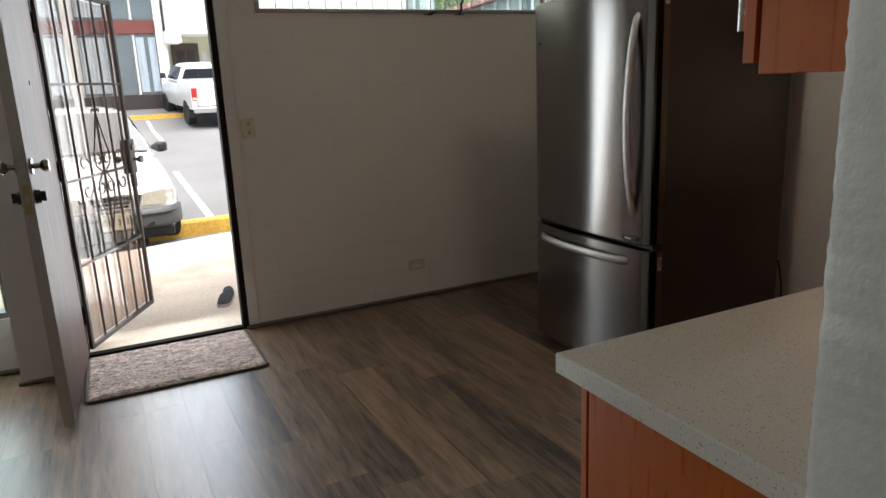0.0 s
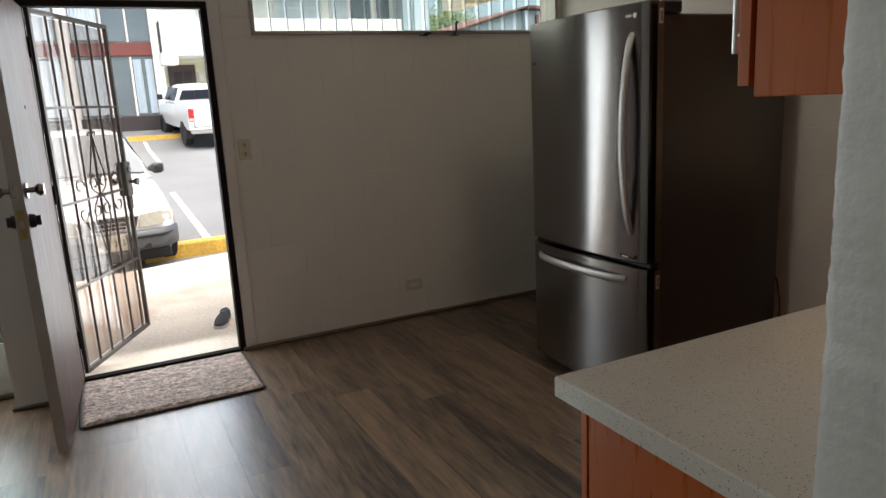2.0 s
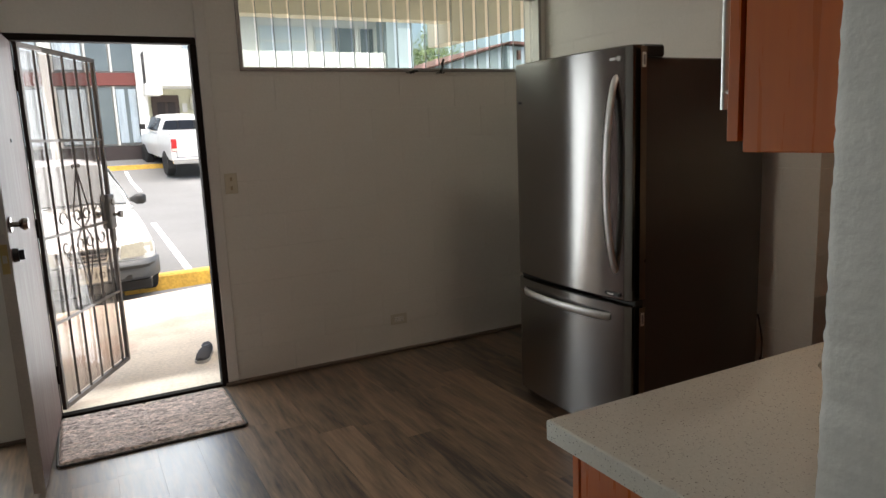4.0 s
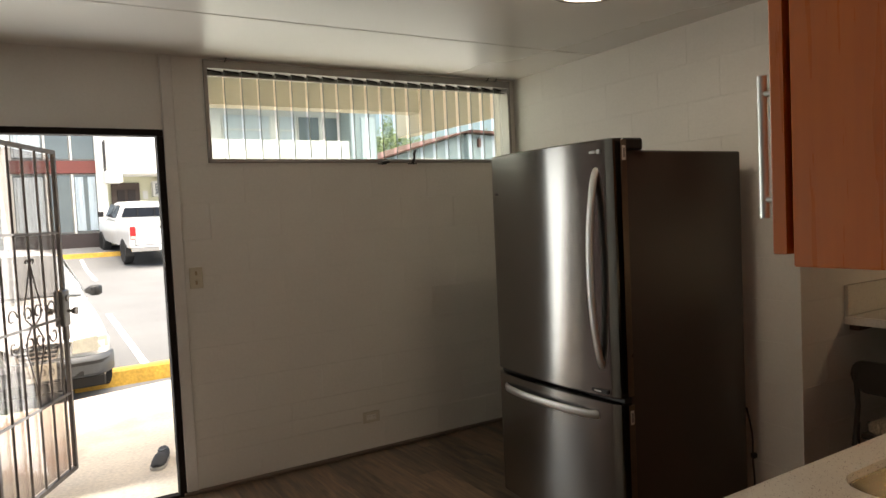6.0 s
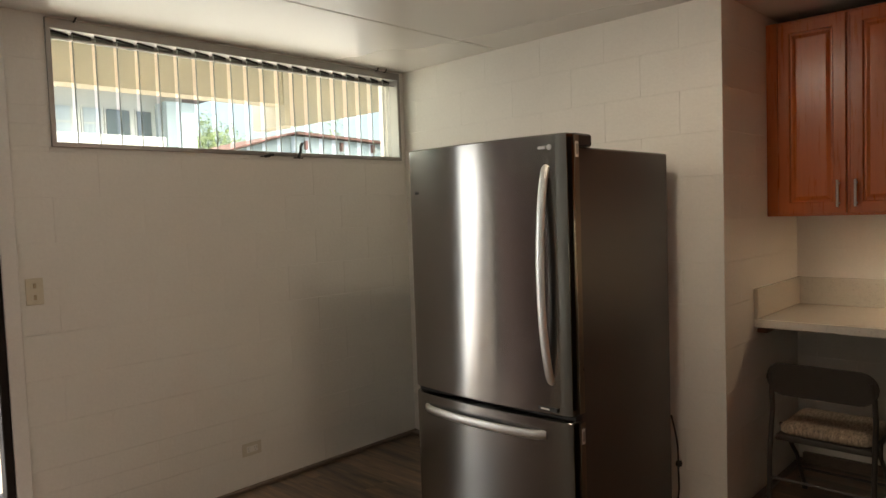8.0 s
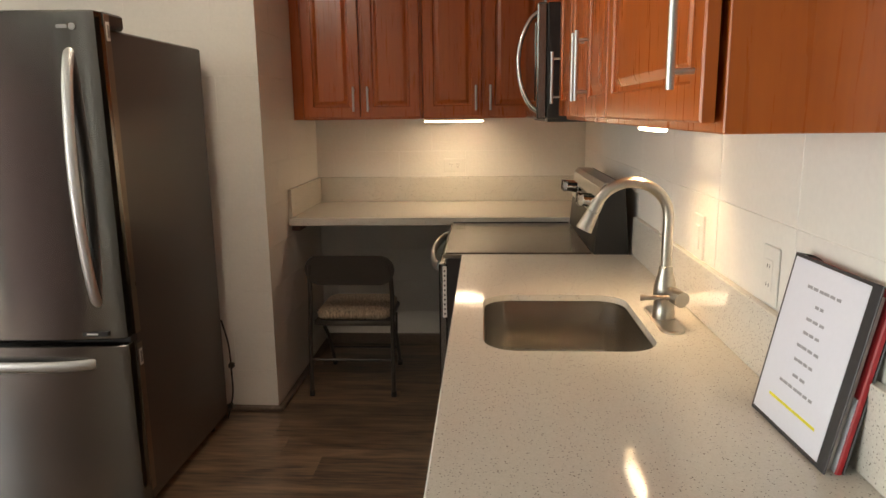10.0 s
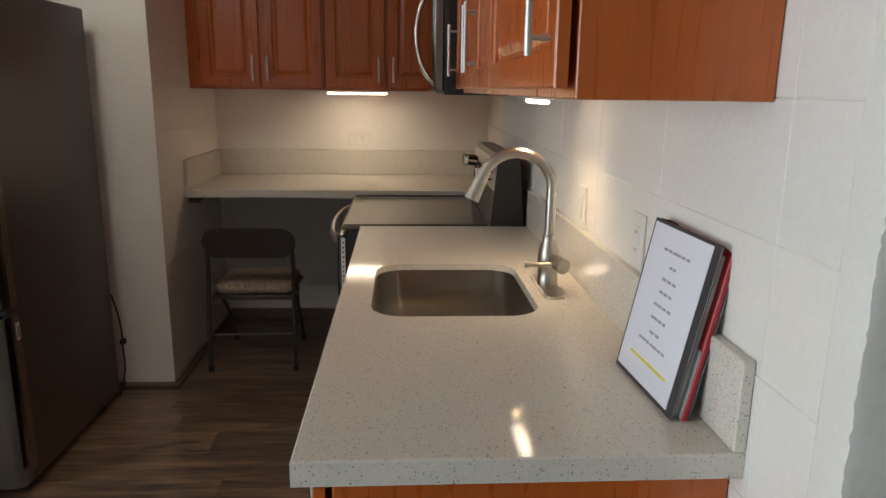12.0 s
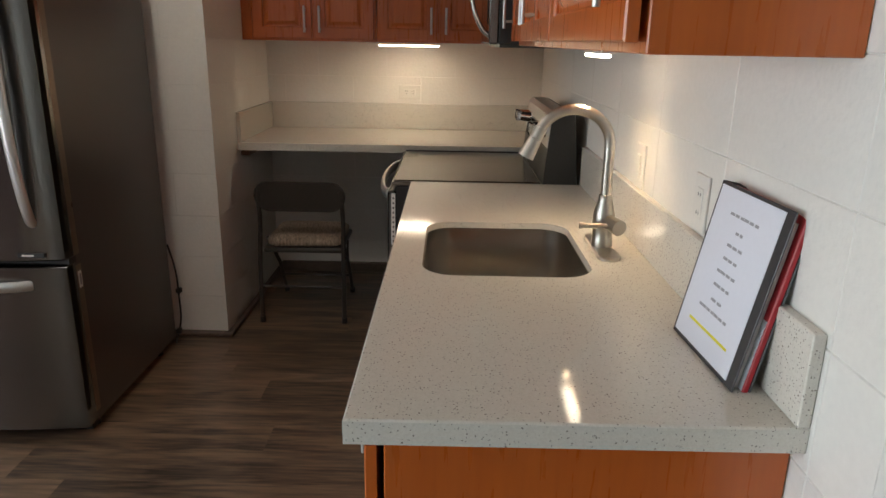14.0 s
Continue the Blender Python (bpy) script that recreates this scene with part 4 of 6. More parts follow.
wall_plate("power_outlet", "ivory level double outlet low on the wall", (2.087, FY, 0.224), "-y", 0.118, 0.072, mat("ivory_plate_low", (0.60, 0.56, 0.47), 0.4, vary=0.05, bump=0), slots)
wall_plate("power_outlet", "white double outlet above the desk counter", (AX, 1.652, 1.132), "-x", 0.13, 0.08, PLATEW, slots)
wall_plate("power_outlet", "white upright outlet above the sink counter", (1.573, KY, 1.105), "+y", 0.078, 0.125, PLATEW, [(0, 0, 0.034, 0.068, PLATEW, 0.002)] + [(s, u, 0.003, 0.009, SLOT, 0.0028) for u in (-0.02, 0.02) for s in (-0.006, 0.006)])
wall_plate("light_switch", "white rocker switch plate above the backsplash", (2.063, KY, 1.10), "+y", 0.085, 0.125, PLATEW, [(0, 0, 0.033, 0.066, PLATEW, 0.005)])
wall_plate("light_switch", "second white rocker switch plate near the stove", (2.45, KY, 1.09), "+y", 0.085, 0.125, PLATEW, [(0, 0, 0.033, 0.066, PLATEW, 0.005)])


# ---- binder leaning on the wall ----
bt = thing("binder", "dark binder with printed cover sheet and red folder, leaning", "binder", at=(1.1396, 0.9434, CTOP))
PAPER = mat("paper_white", (0.74, 0.755, 0.83), 0.35, vary=0.02, bump=0)
PAGES = mat("page_edges", (0.52, 0.49, 0.48), 0.7, vary=0.25, scale=9, fine=60, bump=0.2, stretch=(1, 30, 1))
GREY = mat("binder_grey", (0.045, 0.043, 0.045), 0.4, vary=0.1)
RED = mat("red_folder", (0.42, 0.02, 0.028), 0.4, vary=0.1)
INK = mat("grey_print", (0.33, 0.33, 0.36), 0.6, bump=0)
YEL = mat("yellow_marker", (0.75, 0.68, 0.03), 0.5, bump=0)
# across runs along +x, up leans back to the wall; thickness towards the wall
bt.rotation_euler = (radians(11.4), 0, radians(3.1))
BW, BHH, BT = 0.26, 0.310, 0.034
box_part("front_cover", bt, GREY, 0, -0.0035, 0.001, BW, 0.0, BHH, bev=0.0012)
box_part("back_cover", bt, GREY, 0, -BT, 0.001, BW, -BT + 0.0035, BHH, bev=0.0012)
box_part("spine", bt, GREY, BW - 0.004, -BT + 0.0036, 0.001, BW, -0.0036, BHH, bev=0.001)
box_part("page_block", bt, PAGES, 0.014, -0.0175, 0.006, BW - 0.006, -0.0042, BHH - 0.018)
box_part("folder", bt, RED, 0.001, -BT + 0.0040, 0.003, BW - 0.006, -0.0195, BHH - 0.004, bev=0.002, label="red folder")
box_part("loose_sheet", bt, PAPER, 0.004, -0.0192, 0.006, BW - 0.006, -0.0180, 0.13)
sheet = box_part("cover_sheet", bt, PAPER, 0.024, 0.0002, 0.010, BW - 0.008, 0.0010, BHH - 0.006, label="white printed sheet under clear film")
cxs = (0.024 + BW - 0.008) / 2
for z, w in ((0.262, 0.105), (0.234, 0.028), (0.209, 0.058), (0.185, 0.052), (0.160, 0.074), (0.135, 0.064), (0.108, 0.044), (0.087, 0.115)):
    # a line of words too small to read: short bars
    n, x = max(2, int(w / 0.016)), cxs - w / 2
    for k in range(n):
        bw = w / n * (0.72 + 0.2 * ((k * 7) % 3) / 2)
        box_part("print_line", sheet, INK, x, 0.0010, z - 0.0026, x + bw, 0.0013, z + 0.0026)
        x += w / n
box_part("marker_line", sheet, YEL, cxs - 0.085, 0.0010, 0.049, cxs + 0.072, 0.0013, 0.054)

# ---- doormat ----
MATM = mat("mat_pile", (0.64, 0.52, 0.465), 0.95, vary=0.95, scale=22, fine=70, bump=1.0, dist=0.012, stretch=(0.8, 2.2, 1))
bm = bmesh.new()
nx, ny = 110, 76
grid = [[None] * (ny + 1) for _ in range(nx + 1)]
x0, x1, y0, y1 = 0.036, 0.906, 3.978, 4.595
for i in range(nx + 1):
    for j in range(ny + 1):
        u, v = i / nx, j / ny
        x, y = x0 + (x1 - x0) * u, y0 + (y1 - y0) * v
        edge = min(u * (x1 - x0), (1 - u) * (x1 - x0), v * (y1 - y0), (1 - v) * (y1 - y0))
        h = 0.024 * min(1, edge / 0.02) + (0.007 * noise.noise((x * 26, y * 48, 0)) + 0.005 * noise.noise((x * 60, y * 110, 3))) * min(1, edge / 0.03)
        seam = 0.010 * max(0, 1 - abs(x - 0.46) / 0.012)
        grid[i][j] = bm.verts.new((x, y, max(0.003, h - seam)))
for i in range(nx):
    for j in range(ny):
        bm.faces.new((grid[i][j], grid[i + 1][j], grid[i + 1][j + 1], grid[i][j + 1]))
mt = tagged(part("doormat", bm, MATM, smooth=180), "shaggy taupe doormat with a dark bound edge", "mat")
bm = bmesh.new()
bm_tube(bm, [(x, y, 0.006) for x, y in rounded(x0, y0, x1, y1, 0.03, 6)] + [(x1, y1 - 0.03, 0.006)], 0.0065, 8)
part("edge_binding", bm, mat("mat_binding", (0.06, 0.055, 0.05), 0.8), mt, "dark bound edge", smooth=60)


# ---- outside: ground, porch, kerb ----
ASPH = mat("asphalt", (0.15, 0.15, 0.148), 0.9, vary=0.3, scale=0.7, fine=60, bump=0.6, dist=0.01)
CONC = mat("porch_concrete", (0.72, 0.62, 0.50), 0.85, vary=0.25, scale=1.6, fine=40, bump=0.3, dist=0.004)
# rust-pink stains on the slab
cn, clk = CONC.node_tree.nodes, CONC.node_tree.links
st_n, st_r, st_m = cn.new("ShaderNodeTexNoise"), cn.new("ShaderNodeMapRange"), cn.new("ShaderNodeMix")
st_n.inputs["Scale"].default_value, st_n.inputs["Detail"].default_value = 1.3, 6
st_r.inputs[1].default_value, st_r.inputs[2].default_value, st_r.inputs[4].default_value = 0.50, 0.68, 0.75
st_m.data_type = "RGBA"
st_m.inputs[7].default_value = (0.50, 0.31, 0.21, 1)
clk.new(cn["Texture Coordinate"].outputs["Object"], st_n.inputs[0])
clk.new(st_n.outputs[0], st_r.inputs[0])
clk.new(st_r.outputs[0], st_m.inputs[0])
clk.new(cn["Principled BSDF"].inputs["Base Color"].links[0].from_socket, st_m.inputs[6])
clk.new(st_m.outputs[2], cn["Principled BSDF"].inputs["Base Color"])
YELLOW = mat("yellow_kerb_paint", (0.55, 0.33, 0.05), 0.7, vary=0.35, scale=5, fine=30, bump=0.5, dist=0.006)
LINE = mat("road_line_paint", (0.62, 0.62, 0.60), 0.8, vary=0.25, scale=8, fine=40, bump=0.3)
SOFFIT = mat("cream_soffit", (0.84, 0.79, 0.66), 0.8, vary=0.05, scale=1.5, fine=30, bump=0.2)
WHITEOUT = mat("white_stucco", (0.86, 0.85, 0.80), 0.8, vary=0.06, scale=2, fine=25, bump=0.4, dist=0.006)
CREAMOUT = mat("cream_stucco", (0.70, 0.69, 0.52), 0.8, vary=0.07, scale=2, fine=25, bump=0.4, dist=0.006)
REDBAND = mat("maroon_panel", (0.17, 0.045, 0.035), 0.6, vary=0.12, scale=2, fine=20)
DARKBAND = mat("dark_brown_panel", (0.035, 0.024, 0.022), 0.6, vary=0.15, scale=2, fine=20)
BLUEGREY = mat("blue_grey_siding", (0.42, 0.50, 0.52), 0.75, vary=0.10, scale=1.5, fine=20)
RUST = mat("rusty_roof_edge", (0.15, 0.075, 0.06), 0.8, vary=0.35, scale=3, fine=30)
# far window glass: pale blue-grey haze of reflections is put into its colour
WINGLASS = mat("window_glass_hazed", (0.13, 0.16, 0.17), 0.06, vary=0.2, scale=0.8, bump=0, coat=0.6)
CURTAIN = mat("pale_curtain", (0.55, 0.62, 0.66), 0.8, vary=0.25, scale=1.0, fine=9, bump=0.5, dist=0.03, stretch=(8, 1, 0.3))
BARK = mat("bark", (0.10, 0.075, 0.055), 0.9, vary=0.4, scale=6, fine=30, bump=0.8, dist=0.02)
LEAF = mat("leaves", (0.10, 0.15, 0.035), 0.6, vary=0.5, scale=1.2, fine=8, bump=0, rand=0.0)
CARW = mat("car_white_paint", (0.83, 0.83, 0.81), 0.22, vary=0.03, bump=0, coat=0.8)
CARGREY = mat("bumper_grey", (0.10, 0.104, 0.108), 0.5, vary=0.12, scale=4, fine=60, bump=0.1)
TYRE = mat("tyre_rubber", (0.02, 0.02, 0.02), 0.85, vary=0.2, bump=0.2)
LAMPGL = mat("headlight_lens", (0.55, 0.53, 0.44), 0.12, vary=0.15, scale=20, fine=80, bump=0.2, coat=0.6)
REDLENS = mat("red_lens", (0.45, 0.02, 0.02), 0.15, bump=0, coat=0.5)
DARKGL = mat("dark_truck_glass", (0.018, 0.022, 0.03), 0.12, vary=0.15, bump=0, spec=0.25)
AUTOGL = mat("car_glass", (0.06, 0.07, 0.072), 0.04, vary=0.15, bump=0, coat=0.8)

RZ = -0.27


def lot_z(y):
    """Height of the lot: level by the house, rising gently to the far side."""
    if y < 10:
        return RZ
    if y < 23:
        return RZ + (y - 10) / 13 * 0.66
    return RZ + 0.66 + (min(y, 27.0) - 23) / 4 * 0.55


ys = [-400, -60, -3, 4, 8, 10, 13, 16, 19, 21, 23, 25, 27, 32, 45, 80, 200, 900]
xs = [-900, -200, -60, -20, -8, -2, 2, 6, 12, 25, 60, 200, 900]
bm = bmesh.new()
g = [[bm.verts.new((x, y, lot_z(y))) for y in ys] for x in xs]
for i in range(len(xs) - 1):
    for j in range(len(ys) - 1):
        bm.faces.new((g[i][j], g[i + 1][j], g[i + 1][j + 1], g[i][j + 1]))
tagged(part("ground", bm, ASPH), "weathered grey asphalt parking lot", "ground", kind="structure")
bm = bmesh.new()
bm_prism(bm, [(-3.4, 4.866), (5.4, 4.866), (5.4, 8.6), (1.39, 8.05), (-0.05, 7.64), (-3.4, 7.3)], 2, RZ - 0.02, -0.05)
tagged(part("porch", bm, CONC), "sunlit concrete porch slab in front of the door", "pavement", kind="structure")
bm = bmesh.new()
bm_prism(bm, [(9.25, RZ - 0.01), (9.44, RZ - 0.01), (9.43, -0.11), (9.40, -0.085), (9.29, -0.085), (9.27, -0.11)], 0, 0.62, 2.75)
bmesh.ops.rotate(bm, cent=(1.6, 9.36, 0), matrix=Matrix.Rotation(radians(5), 3, "Z"), verts=bm.verts)
tagged(part("kerb_stop", bm, YELLOW), "worn yellow-painted concrete wheel stop", "kerb")
bm = bmesh.new()
bm_prism(bm, [(24.9, 0.6), (25.08, 0.6), (25.06, 0.80), (24.92, 0.80)], 0, 0.9, 2.9)
tagged(part("kerb_far", bm, YELLOW), "yellow-painted kerb before the far building", "kerb", kind="structure")
for x, y0, y1 in ((1.50, 9.75, 14.6), (1.75, 20.0, 24.6), (5.6, 19.5, 24.5), (-1.4, 10, 14.6)):
    bm = bmesh.new()
    n = 8
    vs = [(bm.verts.new((x - 0.05, y0 + (y1 - y0) * k / n, lot_z(y0 + (y1 - y0) * k / n) + 0.006)), bm.verts.new((x + 0.05, y0 + (y1 - y0) * k / n, lot_z(y0 + (y1 - y0) * k / n) + 0.006))) for k in range(n + 1)]
    for a, b in zip(vs, vs[1:]):
        bm.faces.new((a[0], a[1], b[1], b[0]))
    tagged(part("stall_line", bm, LINE), "worn white painted parking stall line", "road marking", kind="structure", group="stall lines")

structure("door_sill", CONC, [(DX0 - 0.039, FY + 0.0625, -0.06, DX1 + 0.034, FY + 0.199, 0.004)], "pale concrete sill of the front door", "sill")
# grass tuft strip beside the porch
bm = bmesh.new()
rg = random.Random(8)
for k in range(900):
    x, y = rg.uniform(-1.6, 0.15), rg.uniform(7.62, 7.80)
    y += 0.05 + 0.12 * (x + 0.05) / 1.4
    h, a = rg.uniform(0.04, 0.14), rg.uniform(0, 6.28)
    c, s = math.cos(a) * 0.006, math.sin(a) * 0.006
    lean = (rg.uniform(-0.03, 0.03), rg.uniform(-0.03, 0.03))
    bm.faces.new([bm.verts.new(p) for p in ((x - c, y - s, RZ), (x + c, y + s, RZ), (x + lean[0], y + lean[1], RZ + 0.12 + h))])
tagged(part("grass", bm, mat("grass_blades", (0.11, 0.17, 0.03), 0.7, vary=0.4, bump=0)), "thin green grass along the porch edge", "grass", kind="stuff")

# upper walkway of the own building: soffit, fascia, slanting stair slab, post
structure("soffit", SOFFIT, [(-4.0, 4.87, 2.78, 6.2, 6.45, 2.95)], "cream-painted underside of the upper walkway", "soffit")
structure("fascia_beam", SOFFIT, [(-4.0, 6.40, 2.48, 3.62, 6.58, 3.1)], "cream-painted edge beam of the upper walkway", "beam")
bm = bmesh.new()
bm_prism(bm, [(3.56, 2.30), (3.70, 2.30), (6.2, 2.84), (6.2, 3.6), (3.56, 3.1)], 1, 6.38, 6.9)
tagged(part("stair_slab", bm, SOFFIT), "cream-painted slanting concrete stair slab", "stair", kind="structure")
structure("porch_post", SOFFIT, [(4.98, 6.36, -0.05, 5.16, 6.6, 2.6)], "cream-painted post of the walkway", "post", 0.006)


# ---- security gate, ajar ----
IRON = mat("gate_dark_paint", (0.12, 0.10, 0.09), 0.5, 0.2, vary=0.2, fine=200, bump=0.2)
gate = thing("security_gate", "dark iron security gate with scrollwork, standing ajar", "gate", at=(0.066, 4.70, 0))
gate.rotation_euler = (0, 0, radians(64))
GL, GT, GB = 0.865, 2.0, 0.03
def bar(name, a, b, r=0.007, n=4):
    bm = bmesh.new()
    bm_cyl(bm, a, b, r * 1.1, n=n)
    return part(name, bm, IRON, gate)
for x in (0.012, GL - 0.012):
    box_part("stile", gate, IRON, x - 0.012, -0.012, GB, x + 0.012, 0.012, GT, bev=0.002)
box_part("top_rail", gate, IRON, 0.024, -0.012, GT - 0.024, GL - 0.024, 0.012, GT)
box_part("bottom_rail", gate, IRON, 0.024, -0.012, GB, GL - 0.024, 0.012, GB + 0.024)
for z in (0.51, 0.98, 1.50):
    box_part("rail", gate, IRON, 0.024, -0.007, z - 0.007, GL - 0.024, 0.007, z + 0.007)
for x in (0.175, 0.325, 0.475, 0.625, 0.775):
    bar("bar", (x, 0, GB + 0.02), (x, 0, GT - 0.02))


def scroll(cx, cz, r, sx, sz):
    """A flat C-scroll that winds in."""
    bm = bmesh.new()
    pts = [(cx + sx * (r * (1 - 0.13 * a) * math.cos(a * 0.9)), 0.0, cz + sz * (r * (1 - 0.13 * a) * math.sin(a * 0.9))) for a in [i * 0.25 for i in range(24)]]
    bm_tube(bm, pts, 0.0045, 6)
    part("scroll", bm, IRON, gate, smooth=60)


for cx in (0.475,):
    for sx in (-1, 1):
        for sz in (-1, 1):
            scroll(cx + sx * 0.052, 0.98 + sz * 0.075, 0.052, sx, sz)
        bm = bmesh.new()
        bm_tube(bm, [(cx + sx * 0.002, 0, 1.34), (cx + sx * 0.05, 0, 1.20), (cx + sx * 0.092, 0, 1.10), (cx + sx * 0.085, 0, 1.03), (cx + sx * 0.02, 0, 0.99), (cx + sx * 0.085, 0, 0.92), (cx + sx * 0.092, 0, 0.84), (cx + sx * 0.05, 0, 0.74), (cx + sx * 0.002, 0, 0.62)], 0.0045, 6)
        part("lyre", bm, IRON, gate, smooth=60)
        scroll(cx + sx * 0.035, 1.345, 0.018, -sx, 1)
for cx, sx in ((0.250, 1), (0.700, -1)):
    for sz in (-1, 1):
        scroll(cx, 0.98 + sz * 0.075, 0.055, sx, sz)
bm = bmesh.new()
bm_box(bm, GL - 0.075, -0.03, 0.93, GL + 0.005, 0.03, 1.15, bev=0.006)
part("lock_box", bm, mat("lock_worn_metal", (0.16, 0.15, 0.14), 0.4, 0.7), gate, "worn metal lock box")
for sgn in (-1, 1):
    bm = bmesh.new()
    bm_cyl(bm, (GL - 0.035, sgn * 0.03, 1.02), (GL - 0.035, sgn * 0.062, 1.02), 0.010, n=12)
    bm_cyl(bm, (GL - 0.035, sgn * 0.060, 1.02), (GL - 0.035, sgn * 0.085, 1.02), 0.018, 0.025, n=20)
    part("knob", bm, KN, gate, smooth=40)
    bm = bmesh.new()
    bm_cyl(bm, (GL - 0.035, sgn * 0.03, 1.10), (GL - 0.035, sgn * 0.04, 1.10), 0.019, n=20)
    part("lock_cylinder", bm, KN, gate, smooth=40)
box_part("strike_tab", gate, IRON, GL - 0.06, -0.025, 0.84, GL - 0.01, 0.0, 0.93, bev=0.004)
SCR = glass_mat("tinted_screen", (0.76, 0.73, 0.71), 0.25)
p = box_part("screen_panel", gate, SCR, 0.03, 0.013, GB + 0.03, GL - 0.03, 0.0145, GT - 0.03, label="thin tinted screen sheet")
p.visible_shadow = False


# ---- shoe on the porch ----
def make_shoe(x, y, z, turn):
    t = thing("shoe", "dark grey slip-on canvas shoe on the porch", "shoe", at=(x, y, z))
    t.rotation_euler = (0, 0, radians(turn))
    SOLE = mat("shoe_sole", (0.45, 0.43, 0.40), 0.8)
    CANV = mat("shoe_canvas", (0.06, 0.058, 0.062), 0.9, vary=0.25, fine=200, bump=0.4)
    bm = bmesh.new()
    prof = [(0.0, 0.012), (0.01, 0.028), (0.05, 0.036), (0.12, 0.035), (0.19, 0.044), (0.24, 0.040), (0.265, 0.026), (0.272, 0.010)]
    out = [(w, y) for y, w in prof] + [(-w, y) for y, w in reversed(prof)]
    bm_loft(bm, [[(x, y, 0) for x, y in out], [(x * 1.03, y, 0.018) for x, y in out]])
    part("sole", bm, SOLE, t, "pale rubber sole", smooth=50)
    bm = bmesh.new()
    loops = []
    for y, w, h in ((0.004, 0.018, 0.062), (0.02, 0.030, 0.070), (0.07, 0.034, 0.062), (0.12, 0.035, 0.062), (0.15, 0.038, 0.068), (0.19, 0.042, 0.056), (0.235, 0.037, 0.044), (0.262, 0.020, 0.034)):
        loops.append([(w * math.cos(a), y, 0.018 + (h - 0.018) * max(0, math.sin(a)) ** 0.7) for a in [math.pi * k / 10 for k in range(11)]])
    bm_loft(bm, loops, cap=True)
    part("upper", bm, CANV, t, smooth=60)
    bm = bmesh.new()
    bm_lathe(bm, [(0.024, 0.0), (0.029, 0.004), (0.024, 0.010), (0.020, 0.004)], (0, 0, 0), 18)
    bmesh.ops.scale(bm, vec=(0.95, 2.0, 1.0), verts=bm.verts)
    bmesh.ops.translate(bm, vec=(0, 0.068, 0.058), verts=bm.verts)
    part("collar", bm, BLACK, t, smooth=60)
    return t


for px, py, pa in ((0.985, 5.62, 160), (1.115, 5.66, 168)):
    make_shoe(px, py, -0.05, pa).scale = (1.12, 1.12, 1.12)


# ---- vehicles ----
def wheel(parent, x, y, r, w, side):
    bm = bmesh.new()
    prof = [(r * 0.62, -w / 2), (r * 0.93, -w / 2), (r, -w / 2 + 0.03), (r, w / 2 - 0.03), (r * 0.93, w / 2), (r * 0.62, w / 2), (r * 0.62, -w / 2)]
    bm_lathe(bm, prof, (0, 0, 0), 28)
    bmesh.ops.transform(bm, matrix=pose(x, y, r, 0, 90, 0), verts=bm.verts)
    wh = part("wheel", bm, TYRE, parent, "black rubber tyre", smooth=40)
    bm = bmesh.new()
    bm_lathe(bm, [(r * 0.61, -0.06), (r * 0.61, 0.06), (r * 0.5, 0.045), (r * 0.18, 0.05), (r * 0.14, 0.07), (0.001, 0.07)], (0, 0, 0), 24)
    bmesh.ops.transform(bm, matrix=pose(x, y, r, 0, 90 if side > 0 else -90, 0), verts=bm.verts)
    part("rim", bm, ALU, wh, "metal wheel rim", smooth=30)


def ring(y, w, top, low, mid=0.52, tuck=0.90, crown=0.04):
    """One cross-section of a body, right half mirrored."""
    half = [(0.0, top), (w * 0.5, top - crown * 0.3), (w * 0.82, top - crown), (w * 0.95, top - crown - 0.05), (w, mid + 0.08), (w, mid - 0.06), (w * 0.97, low + 0.10), (w * tuck, low), (0.0, low)]
    return [(x, y, z) for x, z in half] + [(-x, y, z) for x, z in half[-2:0:-1]]


def quad_panel(bm, pts, thick):
    """A thin solid panel over four corners, pushed out along its normal."""
    p = [Vector(q) for q in pts]
    n = (p[1] - p[0]).cross(p[3] - p[0]).normalized() * thick
    a, b = [bm.verts.new(q) for q in p], [bm.verts.new(q + n) for q in p]
    bm.faces.new(a[::-1])
    bm.faces.new(b)
    for k in range(4):
        bm.faces.new((a[k], a[(k + 1) % 4], b[(k + 1) % 4], b[k]))


